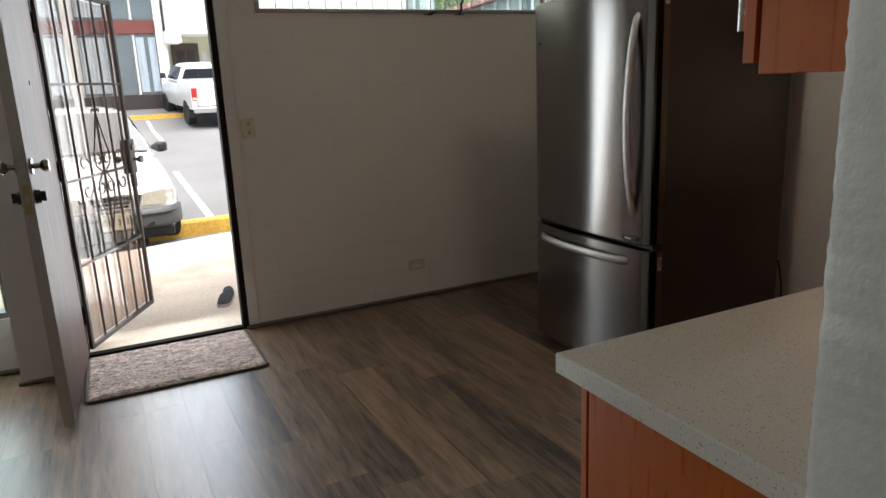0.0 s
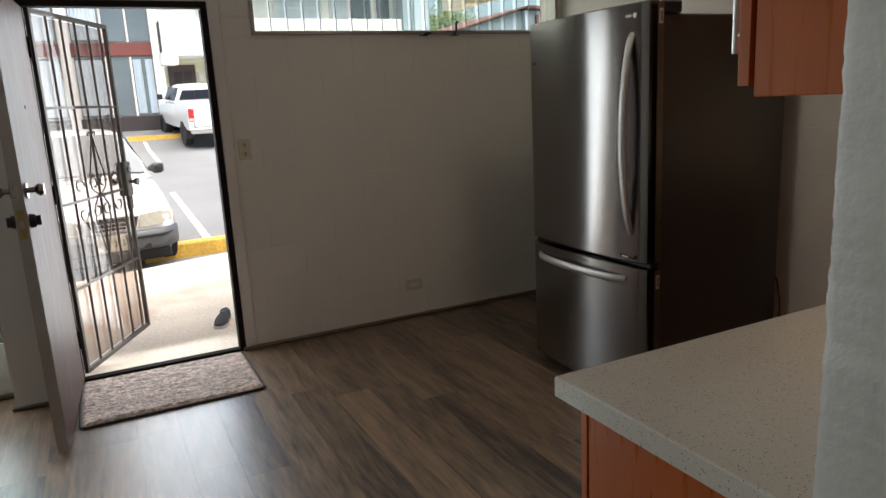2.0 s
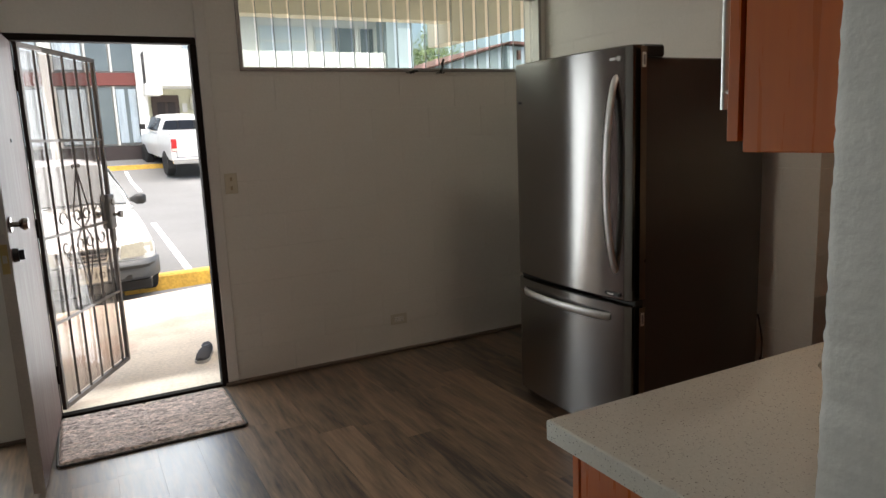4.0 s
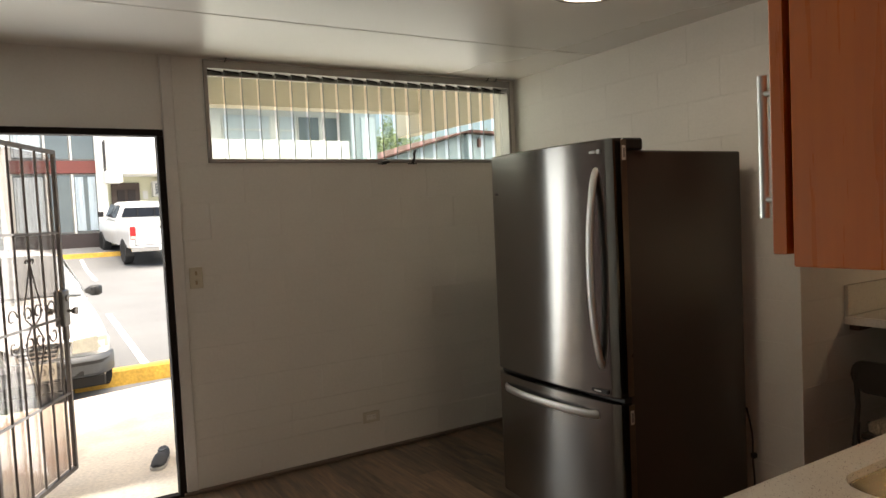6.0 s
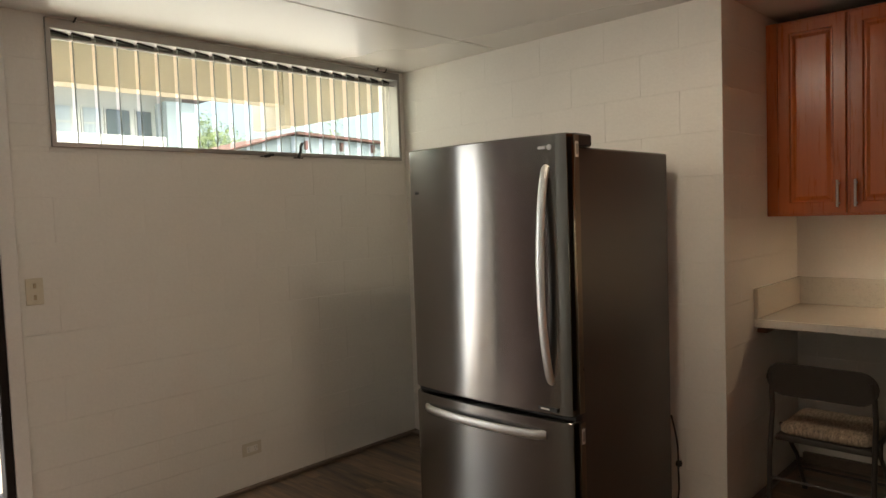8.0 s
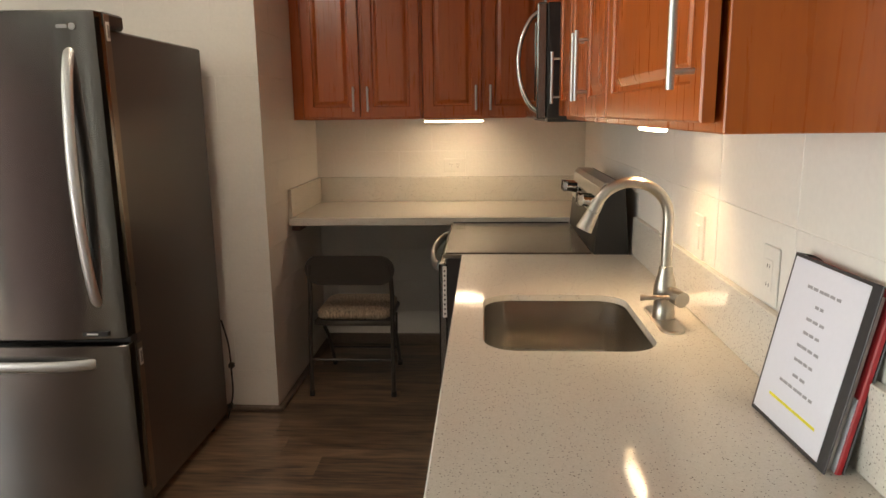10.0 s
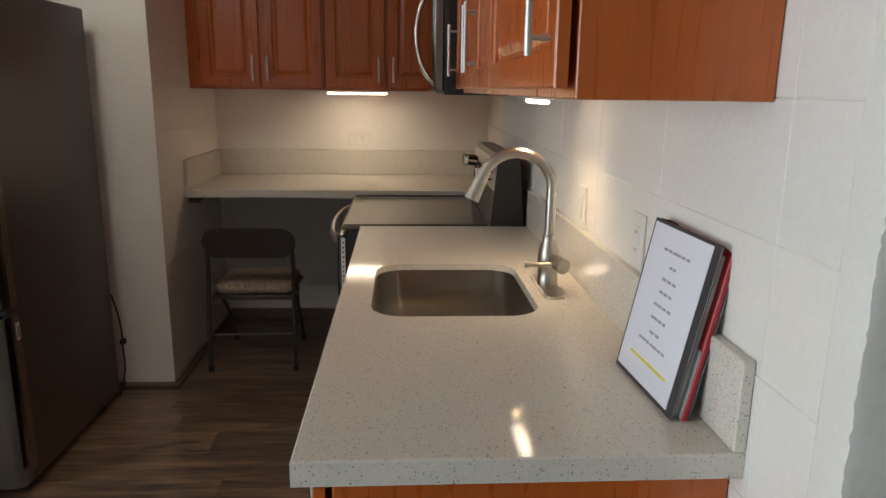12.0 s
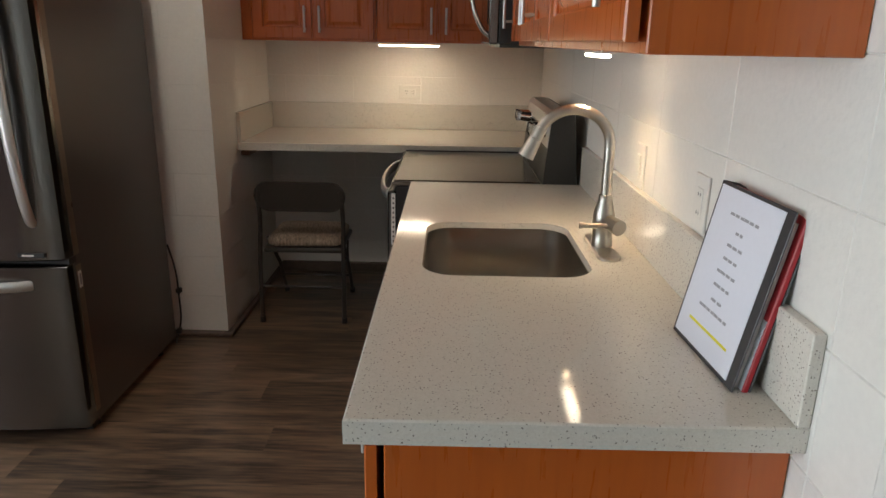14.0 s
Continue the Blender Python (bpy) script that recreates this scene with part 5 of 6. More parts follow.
def make_car():
    t = thing("parked_car", "white older hatchback car parked nose towards the porch", "car", at=(0.30, 8.42, RZ))
    t.rotation_euler = (0, 0, radians(6))
    t.scale = (0.91, 1.0, 1.07)
    bm = bmesh.new()
    bm_loft(bm, [ring(y, w, top, low) for y, w, top, low in ((0.06, 0.60, 0.625, 0.30), (0.10, 0.68, 0.672, 0.24), (0.22, 0.76, 0.715, 0.22), (0.5, 0.81, 0.775, 0.20), (0.85, 0.835, 0.84, 0.2), (1.2, 0.845, 0.91, 0.2), (1.45, 0.85, 0.95, 0.2), (2.4, 0.855, 0.97, 0.2), (3.4, 0.855, 0.97, 0.2), (4.1, 0.83, 0.95, 0.22), (4.45, 0.76, 0.90, 0.26), (4.58, 0.66, 0.80, 0.32))])
    body = part("body", bm, CARW, t, "white painted bodywork", smooth=35)
    bm = bmesh.new()
    loops = []
    for y, wb, wt, zt in ((1.22, 0.76, 0.72, 0.955), (1.45, 0.775, 0.70, 1.10), (1.72, 0.785, 0.645, 1.28), (1.96, 0.79, 0.60, 1.405), (2.15, 0.79, 0.585, 1.45), (2.5, 0.79, 0.58, 1.475), (3.1, 0.78, 0.57, 1.46), (3.5, 0.76, 0.55, 1.40), (4.0, 0.72, 0.56, 1.15), (4.25, 0.70, 0.6, 0.95)):
        half = [(0, zt), (wt * 0.55, zt - 0.008), (wt * 0.9, zt - 0.035), (wt, zt - 0.07 if zt > 1.1 else zt - 0.02), (wb, 0.92), (wb * 0.8, 0.86), (0, 0.86)]
        loops.append([(x, y, z) for x, z in half] + [(-x, y, z) for x, z in half[-2:0:-1]])
    bm_loft(bm, loops)
    cabin = part("cabin", bm, CARW, t, "white roof and pillars", smooth=35)
    bm = bmesh.new()
    n = 8
    rows = []
    for y, w, z in ((1.25, 0.69, 0.975), (1.48, 0.655, 1.125), (1.72, 0.60, 1.285), (1.92, 0.545, 1.392)):
        rows.append([bm.verts.new((w * (-1 + 2 * k / n), y - 0.012, z + 0.014 - 0.012 * (2 * k / n - 1) ** 4 - 0.03 * (2 * k / n - 1) ** 2 * 0.3)) for k in range(n + 1)])
    for a, b in zip(rows, rows[1:]):
        for k in range(n):
            bm.faces.new((a[k], a[k + 1], b[k + 1], b[k]))
    r = bmesh.ops.extrude_face_region(bm, geom=bm.faces[:])
    bmesh.ops.translate(bm, vec=(0, 0.01, -0.012), verts=[v for v in r["geom"] if isinstance(v, bmesh.types.BMVert)])
    part("windshield", bm, AUTOGL, cabin, "reflective windshield glass", smooth=40)
    for s in (-1, 1):
        bm = bmesh.new()
        pts = [(s * 0.785, 1.55, 0.97), (s * 0.79, 2.75, 0.97), (s * 0.61, 2.75, 1.39), (s * 0.635, 2.0, 1.34)]
        quad_panel(bm, pts if s > 0 else pts[::-1], 0.012)
        part("side_window", bm, AUTOGL, cabin)
        bm = bmesh.new()
        loops = []
        for x, yy, hy, hz in ((0.775, 1.50, 0.020, 0.020), (0.815, 1.49, 0.030, 0.035), (0.850, 1.47, 0.050, 0.058), (0.93, 1.48, 0.046, 0.060), (0.985, 1.51, 0.030, 0.045)):
            loops.append([(s * x, yy + hy * c, 0.985 + hz * d) for c, d in ((-1, -0.55), (-0.6, -1), (0.6, -1), (1, -0.55), (1, 0.55), (0.6, 1), (-0.6, 1), (-1, 0.55))])
        bm_loft(bm, loops)
        part("mirror", bm, BLACK, t, "black door mirror", smooth=60)
        # headlamp with amber corner
        bm = bmesh.new()
        bm_prism(bm, [(s * 0.335, 0.50), (s * 0.60, 0.51), (s * 0.60, 0.652), (s * 0.36, 0.632)][:: s], 1, 0.045, 0.22)
        part("headlight", bm, LAMPGL, t, "clear headlight lens")
        bm = bmesh.new()
        loops = [[(s * x, y, z) for x, y, z in ((0.605, 0.06, 0.53), (0.72, 0.125, 0.535), (0.72, 0.13, 0.635), (0.605, 0.065, 0.638))], [(s * x, y, z) for x, y, z in ((0.605, 0.26, 0.53), (0.745, 0.26, 0.535), (0.745, 0.26, 0.635), (0.605, 0.26, 0.638))]]
        bm_loft(bm, loops)
        part("corner_light", bm, LAMPGL, t, "corner light lens")
        bm = bmesh.new()
        bm_prism(bm, [(s * 0.255, 0.500), (s * 0.300, 0.500), (s * 0.345, 0.628), (s * 0.255, 0.622)][:: s], 1, 0.030, 0.10)
        surround = part("grille_side", bm, CHROME, t, "chrome-edged side grille")
        bm = bmesh.new()
        bm_prism(bm, [(s * 0.264, 0.510), (s * 0.295, 0.510), (s * 0.330, 0.617), (s * 0.264, 0.612)][:: s], 1, 0.026, 0.06)
        part("grille_mesh", bm, BLACK, surround)
        bm = bmesh.new()
        bm_tube(bm, [(s * 0.1 - 0.2, 1.20, 0.955), (s * 0.1 + 0.05, 1.24, 0.985), (s * 0.1 + 0.36, 1.28, 1.005)], 0.008, 6)
        part("wiper", bm, BLACK, t, "black wiper arm")
    bm = bmesh.new()
    bm_prism(bm, [(-0.185, 0.492), (0.185, 0.492), (0.240, 0.632), (-0.240, 0.632)], 1, 0.028, 0.10)
    grille = part("grille", bm, CHROME, t, "chrome-edged black grille")
    bm = bmesh.new()
    bm_prism(bm, [(-0.172, 0.505), (0.172, 0.505), (0.222, 0.618), (-0.222, 0.618)], 1, 0.023, 0.06)
    part("grille_mesh", bm, BLACK, grille)
    for z in (0.535, 0.575):
        box_part("grille_bar", grille, CHROME, -0.185, 0.017, z - 0.005, 0.185, 0.03, z + 0.005)
    bm = bmesh.new()
    loops = []
    for x in [-0.80 + 1.6 * k / 20 for k in range(21)]:
        u = abs(x) / 0.80
        yy = -0.03 + 0.06 * u ** 2 + 0.24 * max(0, u - 0.72) ** 1.5 / 0.28 ** 1.5
        loops.append([(x, yy, 0.28), (x, yy - 0.035, 0.31), (x, yy - 0.045, 0.40), (x, yy - 0.03, 0.45), (x, yy, 0.475), (x, yy + 0.12, 0.475), (x, yy + 0.12, 0.28)])
    bm_loft(bm, loops)
    bumper = part("bumper", bm, CARGREY, t, "grey plastic bumper with a dark rub strip", smooth=35)
    bm = bmesh.new()
    loops = []
    for x in [-0.79 + 1.58 * k / 20 for k in range(21)]:
        u = abs(x) / 0.79
        yy = -0.03 + 0.06 * u ** 2 + 0.24 * max(0, u - 0.72) ** 1.5 / 0.28 ** 1.5
        loops.append([(x, yy - 0.052, 0.40), (x, yy - 0.052, 0.43), (x, yy, 0.43), (x, yy, 0.40)])
    bm_loft(bm, loops)
    part("rub_strip", bm, BLACK, bumper, smooth=35)
    box_part("air_dam", t, BLACK, -0.66, 0.02, 0.17, 0.66, 0.14, 0.285, bev=0.02)
    box_part("air_slot", t, BLACK, -0.42, -0.055, 0.30, 0.42, 0.0, 0.345)
    pl = box_part("licence_plate", t, mat("plate_cream", (0.68, 0.62, 0.48), 0.5, vary=0.08), -0.155, -0.094, 0.315, 0.155, -0.080, 0.47, bev=0.003, label="cream licence plate reading GJT 313")
    fc_ = bpy.data.curves.new("plate_text", "FONT")
    fc_.body, fc_.size, fc_.align_x, fc_.align_y, fc_.extrude = "GJT 313", 0.085, "CENTER", "CENTER", 0.001
    fc_.materials.append(DARKBAND)
    tx = new("plate_text", fc_)
    tx.matrix_world = pose(0, -0.0955, 0.388, 90, 0, 0)
    tx.parent = pl
    for s in (-1, 1):
        for y in (0.86, 3.45):
            wheel(t, s * 0.755, y, 0.305, 0.19, s)
    return t


make_car()


def make_truck():
    t = thing("pickup_truck", "white pickup truck parked facing the far building", "truck", at=(3.79, 22.4, lot_z(23.0) + 0.02))
    t.rotation_euler = (radians(4.0), 0, radians(5))
    bm = bmesh.new()
    bm_loft(bm, [ring(y, w, top, low, 0.85, 0.95, 0.05) for y, w, top, low in ((1.92, 0.90, 1.27, 0.48), (3.0, 0.91, 1.27, 0.48), (3.9, 0.91, 1.24, 0.48), (4.3, 0.91, 1.20, 0.48), (5.0, 0.88, 1.12, 0.5), (5.25, 0.80, 1.0, 0.55))])
    part("front_body", bm, CARW, t, smooth=35)
    for s in (-1, 1):
        bm = bmesh.new()
        bm_loft(bm, [[(s * 0.90, y, 0.52), (s * 0.925, y, 0.8), (s * 0.92, y, 1.1), (s * 0.89, y, 1.28), (s * 0.80, y, 1.28), (s * 0.78, y, 0.52)] for y in (0.03, 0.5, 1.2, 1.9)])
        part("bed_side", bm, CARW, t, smooth=35)
    box_part("bed_floor", t, CARGREY, -0.78, 0.05, 0.56, 0.78, 1.9, 0.62)
    box_part("tailgate", t, CARW, -0.74, 0.0, 0.62, 0.74, 0.06, 1.275, bev=0.015, label="white tailgate")
    box_part("tailgate_handle", t, BLACK, -0.10, -0.012, 1.09, 0.10, 0.01, 1.15, bev=0.01)
    box_part("rear_bumper", t, CHROME, -0.90, -0.10, 0.42, 0.90, 0.02, 0.60, bev=0.03, seg=2, label="chrome rear bumper")
    box_part("licence_plate", t, PLATEW, -0.15, -0.108, 0.455, 0.15, -0.098, 0.575)
    for s in (-1, 1):
        box_part("tail_light", t, REDLENS, min(s * 0.75, s * 0.91), -0.005, 0.78, max(s * 0.75, s * 0.91), 0.10, 1.16, bev=0.02, label="red tail light")
        box_part("reverse_light", t, LAMPGL, min(s * 0.76, s * 0.90), -0.010, 0.80, max(s * 0.76, s * 0.90), 0.05, 0.88)
        bm = bmesh.new()
        bm_box(bm, min(s * 0.92, s * 1.10), 3.55, 1.28, max(s * 0.92, s * 1.10), 3.63, 1.46, bev=0.025)
        part("mirror", bm, BLACK, t, "dark door mirror")
        for y in (1.0, 4.25):
            wheel(t, s * 0.80, y, 0.385, 0.25, s)
        box_part("mud_flap", t, BLACK, s * 0.82 - 0.12, 0.55, 0.25, s * 0.82 + 0.12, 0.57, 0.60)
    bm = bmesh.new()
    loops = []
    for y, wb, wt, zt in ((1.93, 0.86, 0.66, 1.66), (2.10, 0.87, 0.68, 1.78), (2.6, 0.875, 0.68, 1.81), (3.2, 0.875, 0.66, 1.78), (3.55, 0.87, 0.68, 1.62), (4.05, 0.86, 0.78, 1.25)):
        half = [(0, zt), (wt * 0.9, zt - 0.02), (wt, zt - 0.07), (wb, 1.26), (wb * 0.9, 1.18), (0, 1.18)]
        loops.append([(x, y, z) for x, z in half] + [(-x, y, z) for x, z in half[-2:0:-1]])
    bm_loft(bm, loops)
    cab = part("cab", bm, CARW, t, "white cab", smooth=35)
    bm = bmesh.new()
    quad_panel(bm, [(-0.74, 1.915, 1.33), (0.74, 1.915, 1.33), (0.62, 1.935, 1.62), (-0.62, 1.935, 1.62)], 0.015)
    part("rear_window", bm, DARKGL, cab, "dark sliding rear window")
    for x in (-0.25, 0.25):
        box_part("window_bar", cab, BLACK, x - 0.012, 1.885, 1.33, x + 0.012, 1.91, 1.62)
    for s in (-1, 1):
        for y0, y1 in ((2.05, 2.65), (2.72, 3.55)):
            bm = bmesh.new()
            pts = [(s * 0.865, y0, 1.30), (s * 0.865, y1, 1.30), (s * 0.705, y1 - 0.05, 1.69), (s * 0.705, y0 + 0.02, 1.69)]
            quad_panel(bm, pts if s > 0 else pts[::-1], 0.012)
            part("side_window", bm, DARKGL, cab)
    return t


make_truck()


# ---- far building ----
fb = thing("apartment_building", "two-storey apartment building with maroon bands and white balcony", "building", at=(0, 27, 0.9))
Z0 = 0.9
def fbox(name, m, x0, y0, z0, x1, y1, z1, label="", parent=fb, bev=0.0):
    return box_part(name, parent, m, x0, y0 - 27, z0 - Z0, x1, y1 - 27, z1 - Z0, bev=bev, label=label)
fbox("wall", WHITEOUT, -14, 27.15, 0.4, 2.845, 33, 6.595, "white wall of the left wing")
fbox("base_panel", DARKBAND, -14, 26.98, 0.4, 2.75, 27.15, 1.42, "dark brown panel under the windows")
fbox("band", REDBAND, -14, 26.95, 3.46, 2.75, 27.15, 3.88, "maroon band between the storeys")
fbox("roof", CARGREY, -15, 25.9, 6.6, 14.9, 33.5, 6.85, "flat roof slab with eaves")
for z0, z1 in ((1.44, 3.44), (3.90, 6.0)):
    for k, (x0, x1, cur) in enumerate(((-7.0, -4.6, 0), (-4.5, -2.3, 1), (-2.2, -0.30, 1), (0.06, 1.0, 1), (1.04, 1.77, 0), (1.81, 2.55, 1 if z0 < 3 else 0))):
        w = fbox("window", ALU, x0, 27.08, z0, x1, 27.148, z1, "aluminium window")
        fbox("pane", WINGLASS, x0 + 0.04, 27.03, z0 + 0.05, x1 - 0.04, 27.078, z1 - 0.05, parent=w)
        if cur:
            n = 48
            bm = bmesh.new()
            gap = (0.42, 0.62) if k == 5 and z0 < 3 else (2, 2)
            for lo, hi in ((0.0, min(1.0, gap[0])), (gap[1], 1.0)):
                if hi <= lo:
                    continue
                line = [(x0 + 0.06 + (x1 - x0 - 0.12) * (lo + (hi - lo) * j / n), 0.018 + 0.016 * math.sin(j * 0.9) + 0.006 * math.sin(j * 2.3)) for j in range(n + 1)]
                bm_loft(bm, [[(a, b - 0.012, z0 + 0.08 - Z0) for a, b in line], [(a, b - 0.012, z1 - 0.1 - Z0) for a, b in line]], cap=False, closed=False)
            part("curtain", bm, CURTAIN, w, "pale drawn curtain", smooth=80)
        fbox("mullion", PLATEW, x0 - 0.03, 26.99, z0, x0 + 0.03, 27.05, z1, parent=w)
for x in (-4.55, 2.62):
    fbox("pilaster", WHITEOUT, x - 0.09, 26.9, 0.9, x + 0.09, 27.15, 6.6)
fbox("column", WHITEOUT, -0.27, 26.6, 0.7, 0.03, 26.9, 6.6, "white column in front of the windows")
fbox("column", WHITEOUT, -5.9, 26.6, 0.7, -5.6, 26.9, 6.6, "white column in front of the windows")
# right wing: recessed entrance below, white balcony above
fbox("wing_wall", CREAMOUT, 2.85, 27.6, 0.4, 11.9, 33, 3.42, "cream wall behind the entrance")
fbox("upper_wing_wall", WHITEOUT, 2.85, 27.6, 3.42, 13.0, 33, 6.6, "pale upper wall of the wing")
fbox("balcony_slab", WHITEOUT, 2.86, 26.0, 3.36, 11.6, 27.6, 3.52, "white balcony floor slab")
fbox("parapet", WHITEOUT, 3.25, 25.9, 3.37, 11.5, 26.05, 4.56, "white solid balcony parapet", bev=0.01)
fbox("balcony_corner", WHITEOUT, 2.72, 25.95, 3.08, 3.24, 26.9, 3.46, "white stepped balcony corner", bev=0.01)
fbox("side_return", WHITEOUT, 2.715, 26.9, 0.7, 2.848, 27.148, 6.59)
dd = fbox("entrance_door", mat("entrance_door_brown", (0.07, 0.045, 0.035), 0.5, vary=0.2), 3.02, 27.53, 0.95, 3.95, 27.6, 3.15, "dark brown carved entrance door", bev=0.006)
for zz in (1.3, 1.95, 2.6):
    for xx in (3.2, 3.55):
        fbox("door_panel", DARKBAND, xx, 27.50, zz - 0.2, xx + 0.26, 27.535, zz + 0.3, parent=dd, bev=0.01)
fbox("meter_box", PLATEW, 4.05, 27.5, 2.55, 4.22, 27.6, 2.85, "small grey meter box")
ac = fbox("air_conditioner", PLATEW, 4.35, 27.2, 2.62, 5.15, 27.6, 3.18, "white window air conditioner", bev=0.02)
fbox("grille", CARGREY, 4.43, 27.18, 2.70, 5.07, 27.21, 3.10, parent=ac)
for k in range(7):
    fbox("grille_slat", PLATEW, 4.43, 27.165, 2.73 + k * 0.055, 5.07, 27.18, 2.745 + k * 0.055, parent=ac)
bm = bmesh.new()
for k in range(8):
    bm_box(bm, 2.76 + 0.0 * k, 26.1 - 27 + 0.1 * k, 3.46 - Z0, 2.78, 26.12 - 27 + 0.1 * k, 4.5 - Z0)
part("corner_railing", bm, BLACK, fb, "black metal corner railing")
for x0, x1, cur in ((4.2, 6.2, 1), (7.0, 8.9, 1), (9.2, 9.95, 1), (10.0, 10.95, 0), (11.1, 11.75, 0)):
    w = fbox("window", PLATEW, x0, 27.54, 4.45, x1, 27.6, 5.75, "white-framed window")
    fbox("pane", CURTAIN if cur else WINGLASS, x0 + 0.06, 27.5, 4.55, x1 - 0.06, 27.55, 5.68, parent=w)
    if cur:
        fbox("sash_bar", PLATEW, x0, 27.48, 5.1, x1, 27.52, 5.16, parent=w)
fbox("end_panel", BLUEGREY, 11.9, 26.6, 0.4, 13.05, 27.6, 6.0, "blue-grey end wall panel")
fbox("end_door", mat("pale_blue_panel", (0.62, 0.72, 0.76), 0.6), 12.35, 26.5, 3.2, 12.95, 26.6, 5.6, "pale blue panel")

# low blue-grey building with a rusty roof edge
lb = thing("low_building", "blue-grey low building with a rust-red roof edge", "building", at=(20, 34, 1.0))
bm = bmesh.new()
bm_prism(bm, [(16.2 - 20, -0.6), (22.3 - 20, -0.6), (22.3 - 20, 5.05), (16.2 - 20, 3.35)], 1, 0, 7)
part("gable_wall", bm, BLUEGREY, lb, "blue-grey gable wall")
bm = bmesh.new()
bm_prism(bm, [(22.31 - 20, -0.6), (36 - 20, -0.6), (36 - 20, 4.55), (22.31 - 20, 5.0)], 1, -0.4, 7)
part("side_wall", bm, BLUEGREY, lb, "blue-grey side wall")
bm = bmesh.new()
bm_prism(bm, [(15.6 - 20, 3.25), (22.3 - 20, 5.12), (22.3 - 20, 5.21), (15.6 - 20, 3.34)], 1, -0.5, 7.4)
part("roof_left", bm, RUST, lb, "rust-red roof edge")
bm = bmesh.new()
bm_prism(bm, [(22.3 - 20, 5.06), (36.5 - 20, 4.56), (36.5 - 20, 4.68), (22.3 - 20, 5.21)], 1, -0.8, 7.4)
part("roof_right", bm, RUST, lb, "rust-red roof edge")
for x in (22.9, 25.4, 27.8, 30.2):
    box_part("rafter_end", lb, RUST, x - 20, -0.62, 4.25, x - 19.85, -0.42, 4.75)
box_part("window", lb, PLATEW, 18.6 - 20, -0.05, 2.75, 20.8 - 20, 0.02, 3.65, label="white-framed window")
box_part("pane", lb, WINGLASS, 18.7 - 20, -0.08, 2.85, 20.7 - 20, -0.04, 3.55)
box_part("air_conditioner", lb, PLATEW, 20.0 - 20, -0.4, 2.8, 20.7 - 20, 0.0, 3.3, bev=0.02, label="white air conditioner")
for k in range(9):
    box_part("batten", lb, BLUEGREY, 23.4 + k * 1.3 - 20, -0.43, -0.4, 23.46 + k * 1.3 - 20, -0.39, 4.4)


# ---- trees ----
def make_tree(x, y, h, r, seed, label):
    rt = random.Random(seed)
    t = thing("tree", label, "tree", group="trees behind the houses", at=(x, y, 0.9))
    bm = bmesh.new()
    bm_tube(bm, [(0.15 * math.sin(k * 0.8 + seed), 0.12 * math.cos(k + seed), h * 0.62 * k / 6) for k in range(7)], [0.24 - 0.028 * k for k in range(7)], 9)
    tips = []
    for k in range(8):
        a, e = k * 2.4 + seed, rt.uniform(0.5, 1.1)
        z0 = h * rt.uniform(0.35, 0.6)
        L = r * rt.uniform(0.7, 1.05)
        tip = (L * math.cos(a) * math.cos(e), L * math.sin(a) * math.cos(e), z0 + L * math.sin(e))
        bm_tube(bm, [(0, 0, z0), (tip[0] * 0.5, tip[1] * 0.5, z0 + (tip[2] - z0) * 0.6), tip], [0.09, 0.055, 0.02], 6)
        tips.append(tip)
    part("trunk", bm, BARK, t, smooth=60)
    verts, faces = [], []
    centres = [(tx_ + rt.gauss(0, r * 0.18), ty + rt.gauss(0, r * 0.18), tz + rt.gauss(0, r * 0.15)) for tx_, ty, tz in tips for _ in range(5)] + [(rt.gauss(0, r * 0.35), rt.gauss(0, r * 0.35), h * 0.8 + rt.gauss(0, r * 0.2)) for _ in range(14)]
    for cx, cy, cz in centres:
        cr = r * rt.uniform(0.16, 0.34)
        for _ in range(75):
            d = Vector((rt.gauss(0, 1), rt.gauss(0, 1), rt.gauss(0, 0.8)))
            d = d.normalized() * cr * rt.uniform(0.35, 1.05)
            p = Vector((cx, cy, cz)) + d
            u = Vector((rt.gauss(0, 1), rt.gauss(0, 1), rt.gauss(0, 1))).normalized()
            v = u.orthogonal().normalized()
            s = rt.uniform(0.07, 0.16)
            i = len(verts)
            verts += [p + u * s, p + v * s * 0.5, p - u * s, p - v * s * 0.5]
            faces.append((i, i + 1, i + 2, i + 3))
    me = bpy.data.meshes.new("crown")
    me.from_pydata([tuple(v) for v in verts], [], faces)
    me.materials.append(LEAF)
    ob = new("crown", me)
    ob.parent = t
    return t


for x, y, h, r, sd in ((20.5, 46, 6.6, 3.0, 1), (25.5, 48, 7.6, 3.3, 2), (34, 47, 6.6, 3.2, 3), (39, 50, 7.4, 3.4, 4), (30, 52, 6.2, 3.0, 5), (46, 49, 7.2, 3.4, 6)):
    make_tree(x, y, h, r, sd, "leafy green tree behind the low building")
bm = bmesh.new()
n = 60
top = [(-60 + 260 * k / n, 95 + 8 * math.sin(k * 0.4), 7.0 + 3.0 * noise.noise((k * 0.25, 2.0, 0)) + 1.2 * noise.noise((k * 0.9, 5.0, 0))) for k in range(n + 1)]
bm_loft(bm, [[(x, y, 0.5) for x, y, z in top], [(x, y + 1, z) for x, y, z in top]], cap=False, closed=False)
tagged(part("backdrop", bm, mat("far_greenery", (0.13, 0.17, 0.07), 0.9, vary=0.5, scale=0.2, fine=1.2, bump=0)), "far line of green treetops", "backdrop", kind="structure")


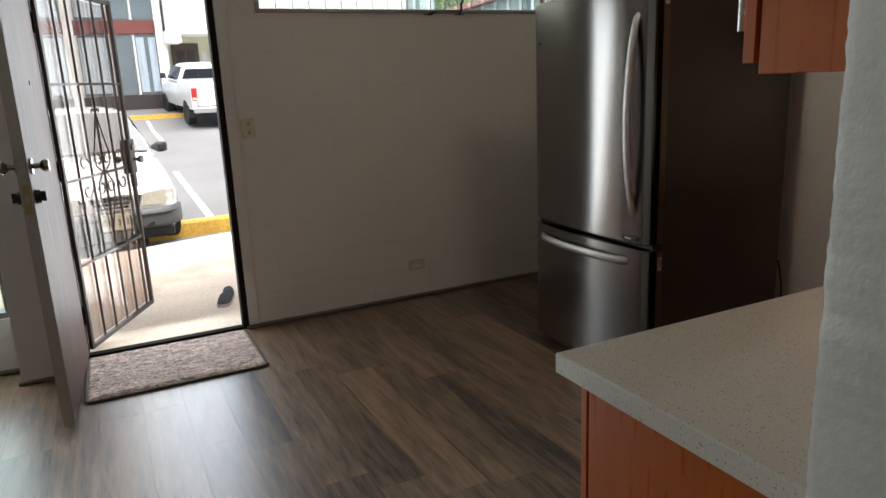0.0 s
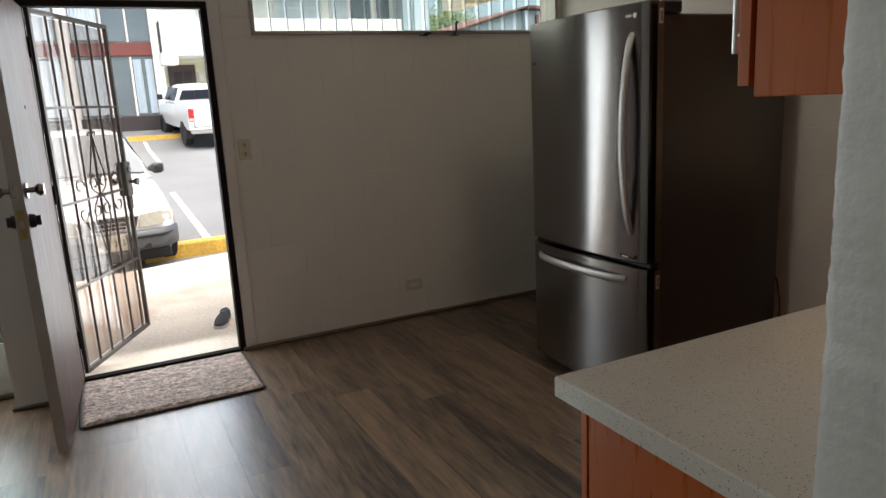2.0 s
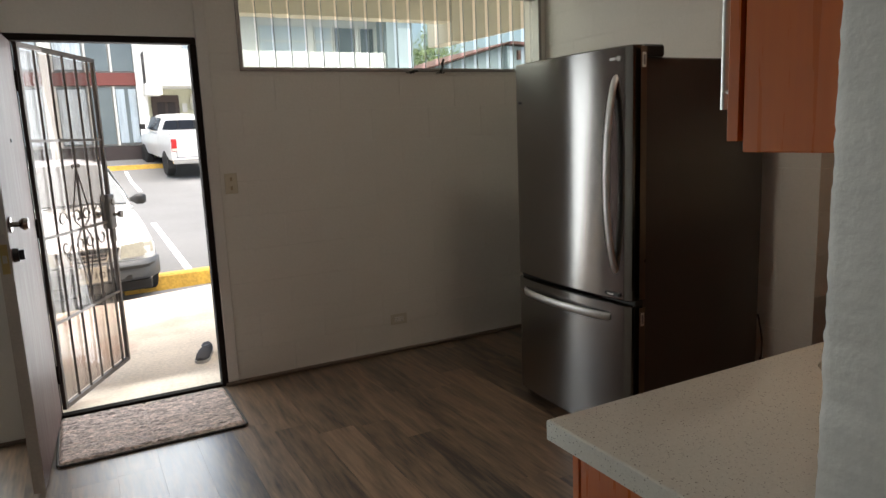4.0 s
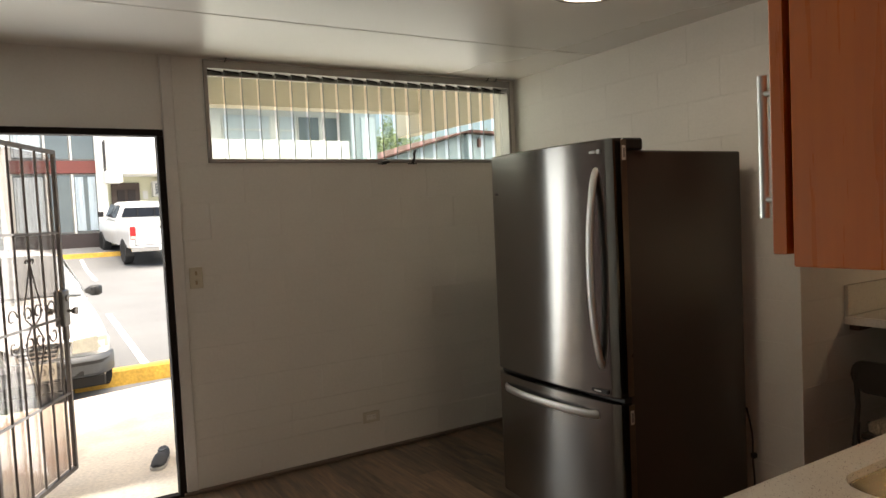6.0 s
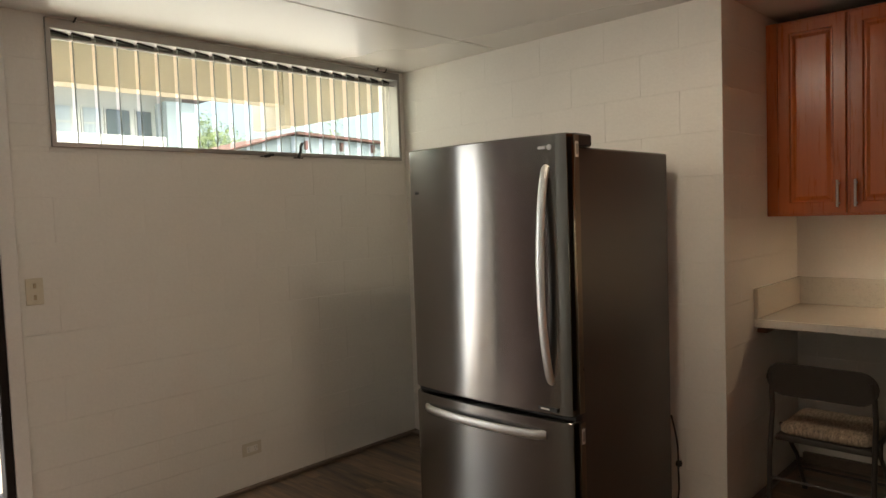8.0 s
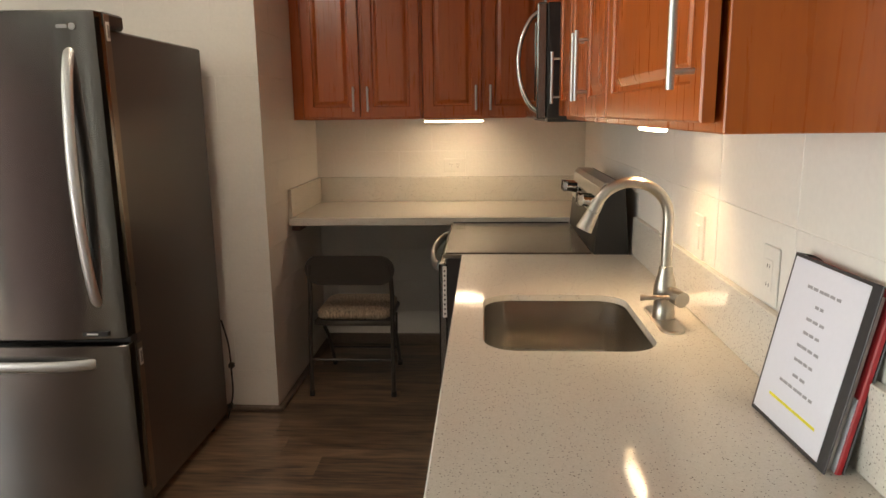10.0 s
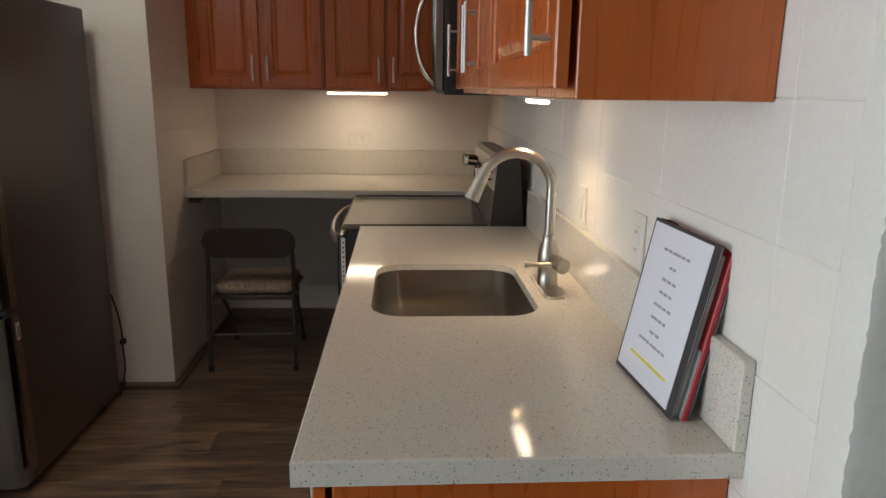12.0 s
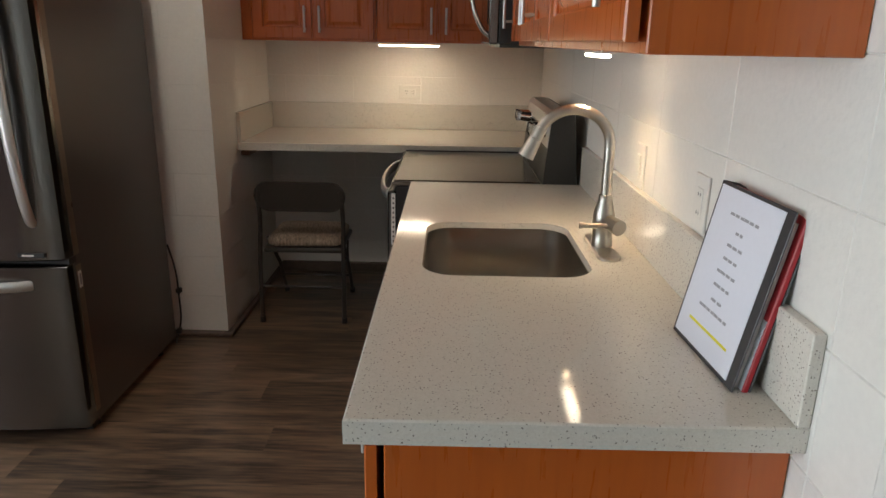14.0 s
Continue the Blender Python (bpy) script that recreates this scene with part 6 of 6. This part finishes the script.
# ---- pieces of walls and floor ----
def piece_mesh(cache, name, w, h, d, e, material):
    """A slab w by h, d thick towards -y, its face edges broken by e."""
    key = (name, round(w, 3), round(h, 3))
    if key not in cache:
        v = [(0, 0, 0), (w, 0, 0), (w, 0, h), (0, 0, h), (e, -d, e), (w - e, -d, e), (w - e, -d, h - e), (e, -d, h - e)]
        f = [(4, 5, 6, 7), (0, 1, 5, 4), (1, 2, 6, 5), (2, 3, 7, 6), (3, 0, 4, 7)]
        me = bpy.data.meshes.new(name)
        me.from_pydata(v, [], f)
        me.materials.append(material)
        cache[key] = me
    return cache[key]


def lay_blocks(wall, m, length, height, holes, shift=0.0, bw=0.406, bh=0.2033, stack=False, e=0.0006):
    """Blocks in running or stack bond on a wall face, cut round the holes (u0, v0, u1, v1)."""
    cache = {}
    rows = int(math.ceil(height / bh - 1e-6))
    for r in range(rows):
        cuts = sorted({r * bh, min(height, (r + 1) * bh), *[z for h in holes for z in (h[1], h[3]) if r * bh < z < min(height, (r + 1) * bh)]})
        for v0, v1 in zip(cuts, cuts[1:]):
            if v1 - v0 < 0.012:
                continue
            u = -shift - (bw / 2 if r % 2 and not stack else 0)
            while u < length:
                spans = [(max(0, u), min(length, u + bw))]
                for h in holes:
                    if h[1] < (v0 + v1) / 2 < h[3]:
                        spans = [s for a, b in spans for s in ((a, min(b, h[0])), (max(a, h[2]), b)) if s[1] - s[0] > 0]
                for a, b in spans:
                    if b - a > 0.012:
                        ob = new("block", piece_mesh(cache, "block", b - a, v1 - v0, D, e, WHITE))
                        ob.matrix_world = m @ Matrix.Translation((a, 0, v0))
                        ob.parent = wall
                u += bw


lay_blocks(wall_front, Matrix.Translation((BX, FY + D, 0)), RX2 - BX, CZ, [(LX0 - BX, LZ0, LX1 - BX, LZ1), (-0.258 - BX, 0, DX1 + 0.10 - BX, CZ), (NX0 - BX, NZ0, NX1 - BX, NZ1)], shift=0.1)
lay_blocks(wall_side, Matrix.Translation((RX2 + D, FY, 0)) @ pose(0, 0, 0, 0, 0, -90 - math.degrees(math.atan2(RX2 - RX, FY - PY))), FY - PY, CZ, [], shift=0.281)
lay_blocks(wall_side, Matrix.Translation((RX, PY + D, 0)), AX - RX, CZ, [], shift=0.0)
lay_blocks(wall_alcove, Matrix.Translation((AX + D, PY, 0)) @ pose(0, 0, 0, 0, 0, -90), PY - KY, CZ, [], shift=0.1)
lay_blocks(wall_kitchen, Matrix.Translation((AX, KY - D, 0)) @ pose(0, 0, 0, 0, 0, 180), AX - WX - 0.06, CZ, [], shift=0.317, bw=0.455, stack=True, e=0.0022)

floor = tagged(new("floor"), "dark brown wood-look vinyl plank floor", "floor", kind="structure")
PW, PL = 0.182, 1.22
meshes = {}
rnd = random.Random(4)
x = BX
while x < AX:
    w = min(PW, AX - x)
    y = BY - rnd.random() * PL
    while y < FY + 0.02:
        a, b = max(BY, y), min(FY + 0.02, y + PL)
        if b - a > 0.02 and not (x < -2.2 and b < 0):
            key = (round(w, 3), round(b - a, 3))
            if key not in meshes:
                e, d = 0.0003, 0.012
                v = [(0, 0, -d), (w, 0, -d), (w, b - a, -d), (0, b - a, -d), (e, e, 0), (w - e, e, 0), (w - e, b - a - e, 0), (e, b - a - e, 0), (0, 0, -0.0008), (w, 0, -0.0008), (w, b - a, -0.0008), (0, b - a, -0.0008)]
                f = [(4, 5, 6, 7), (8, 9, 5, 4), (9, 10, 6, 5), (10, 11, 7, 6), (11, 8, 4, 7), (0, 1, 9, 8), (1, 2, 10, 9), (2, 3, 11, 10), (3, 0, 8, 11)]
                me = bpy.data.meshes.new("plank")
                me.from_pydata(v, [], f)
                me.materials.append(PLANK)
                meshes[key] = me
            ob = new("plank", meshes[key])
            ob.location = (x, a, 0)
            ob.parent = floor
        y += PL
    x += PW
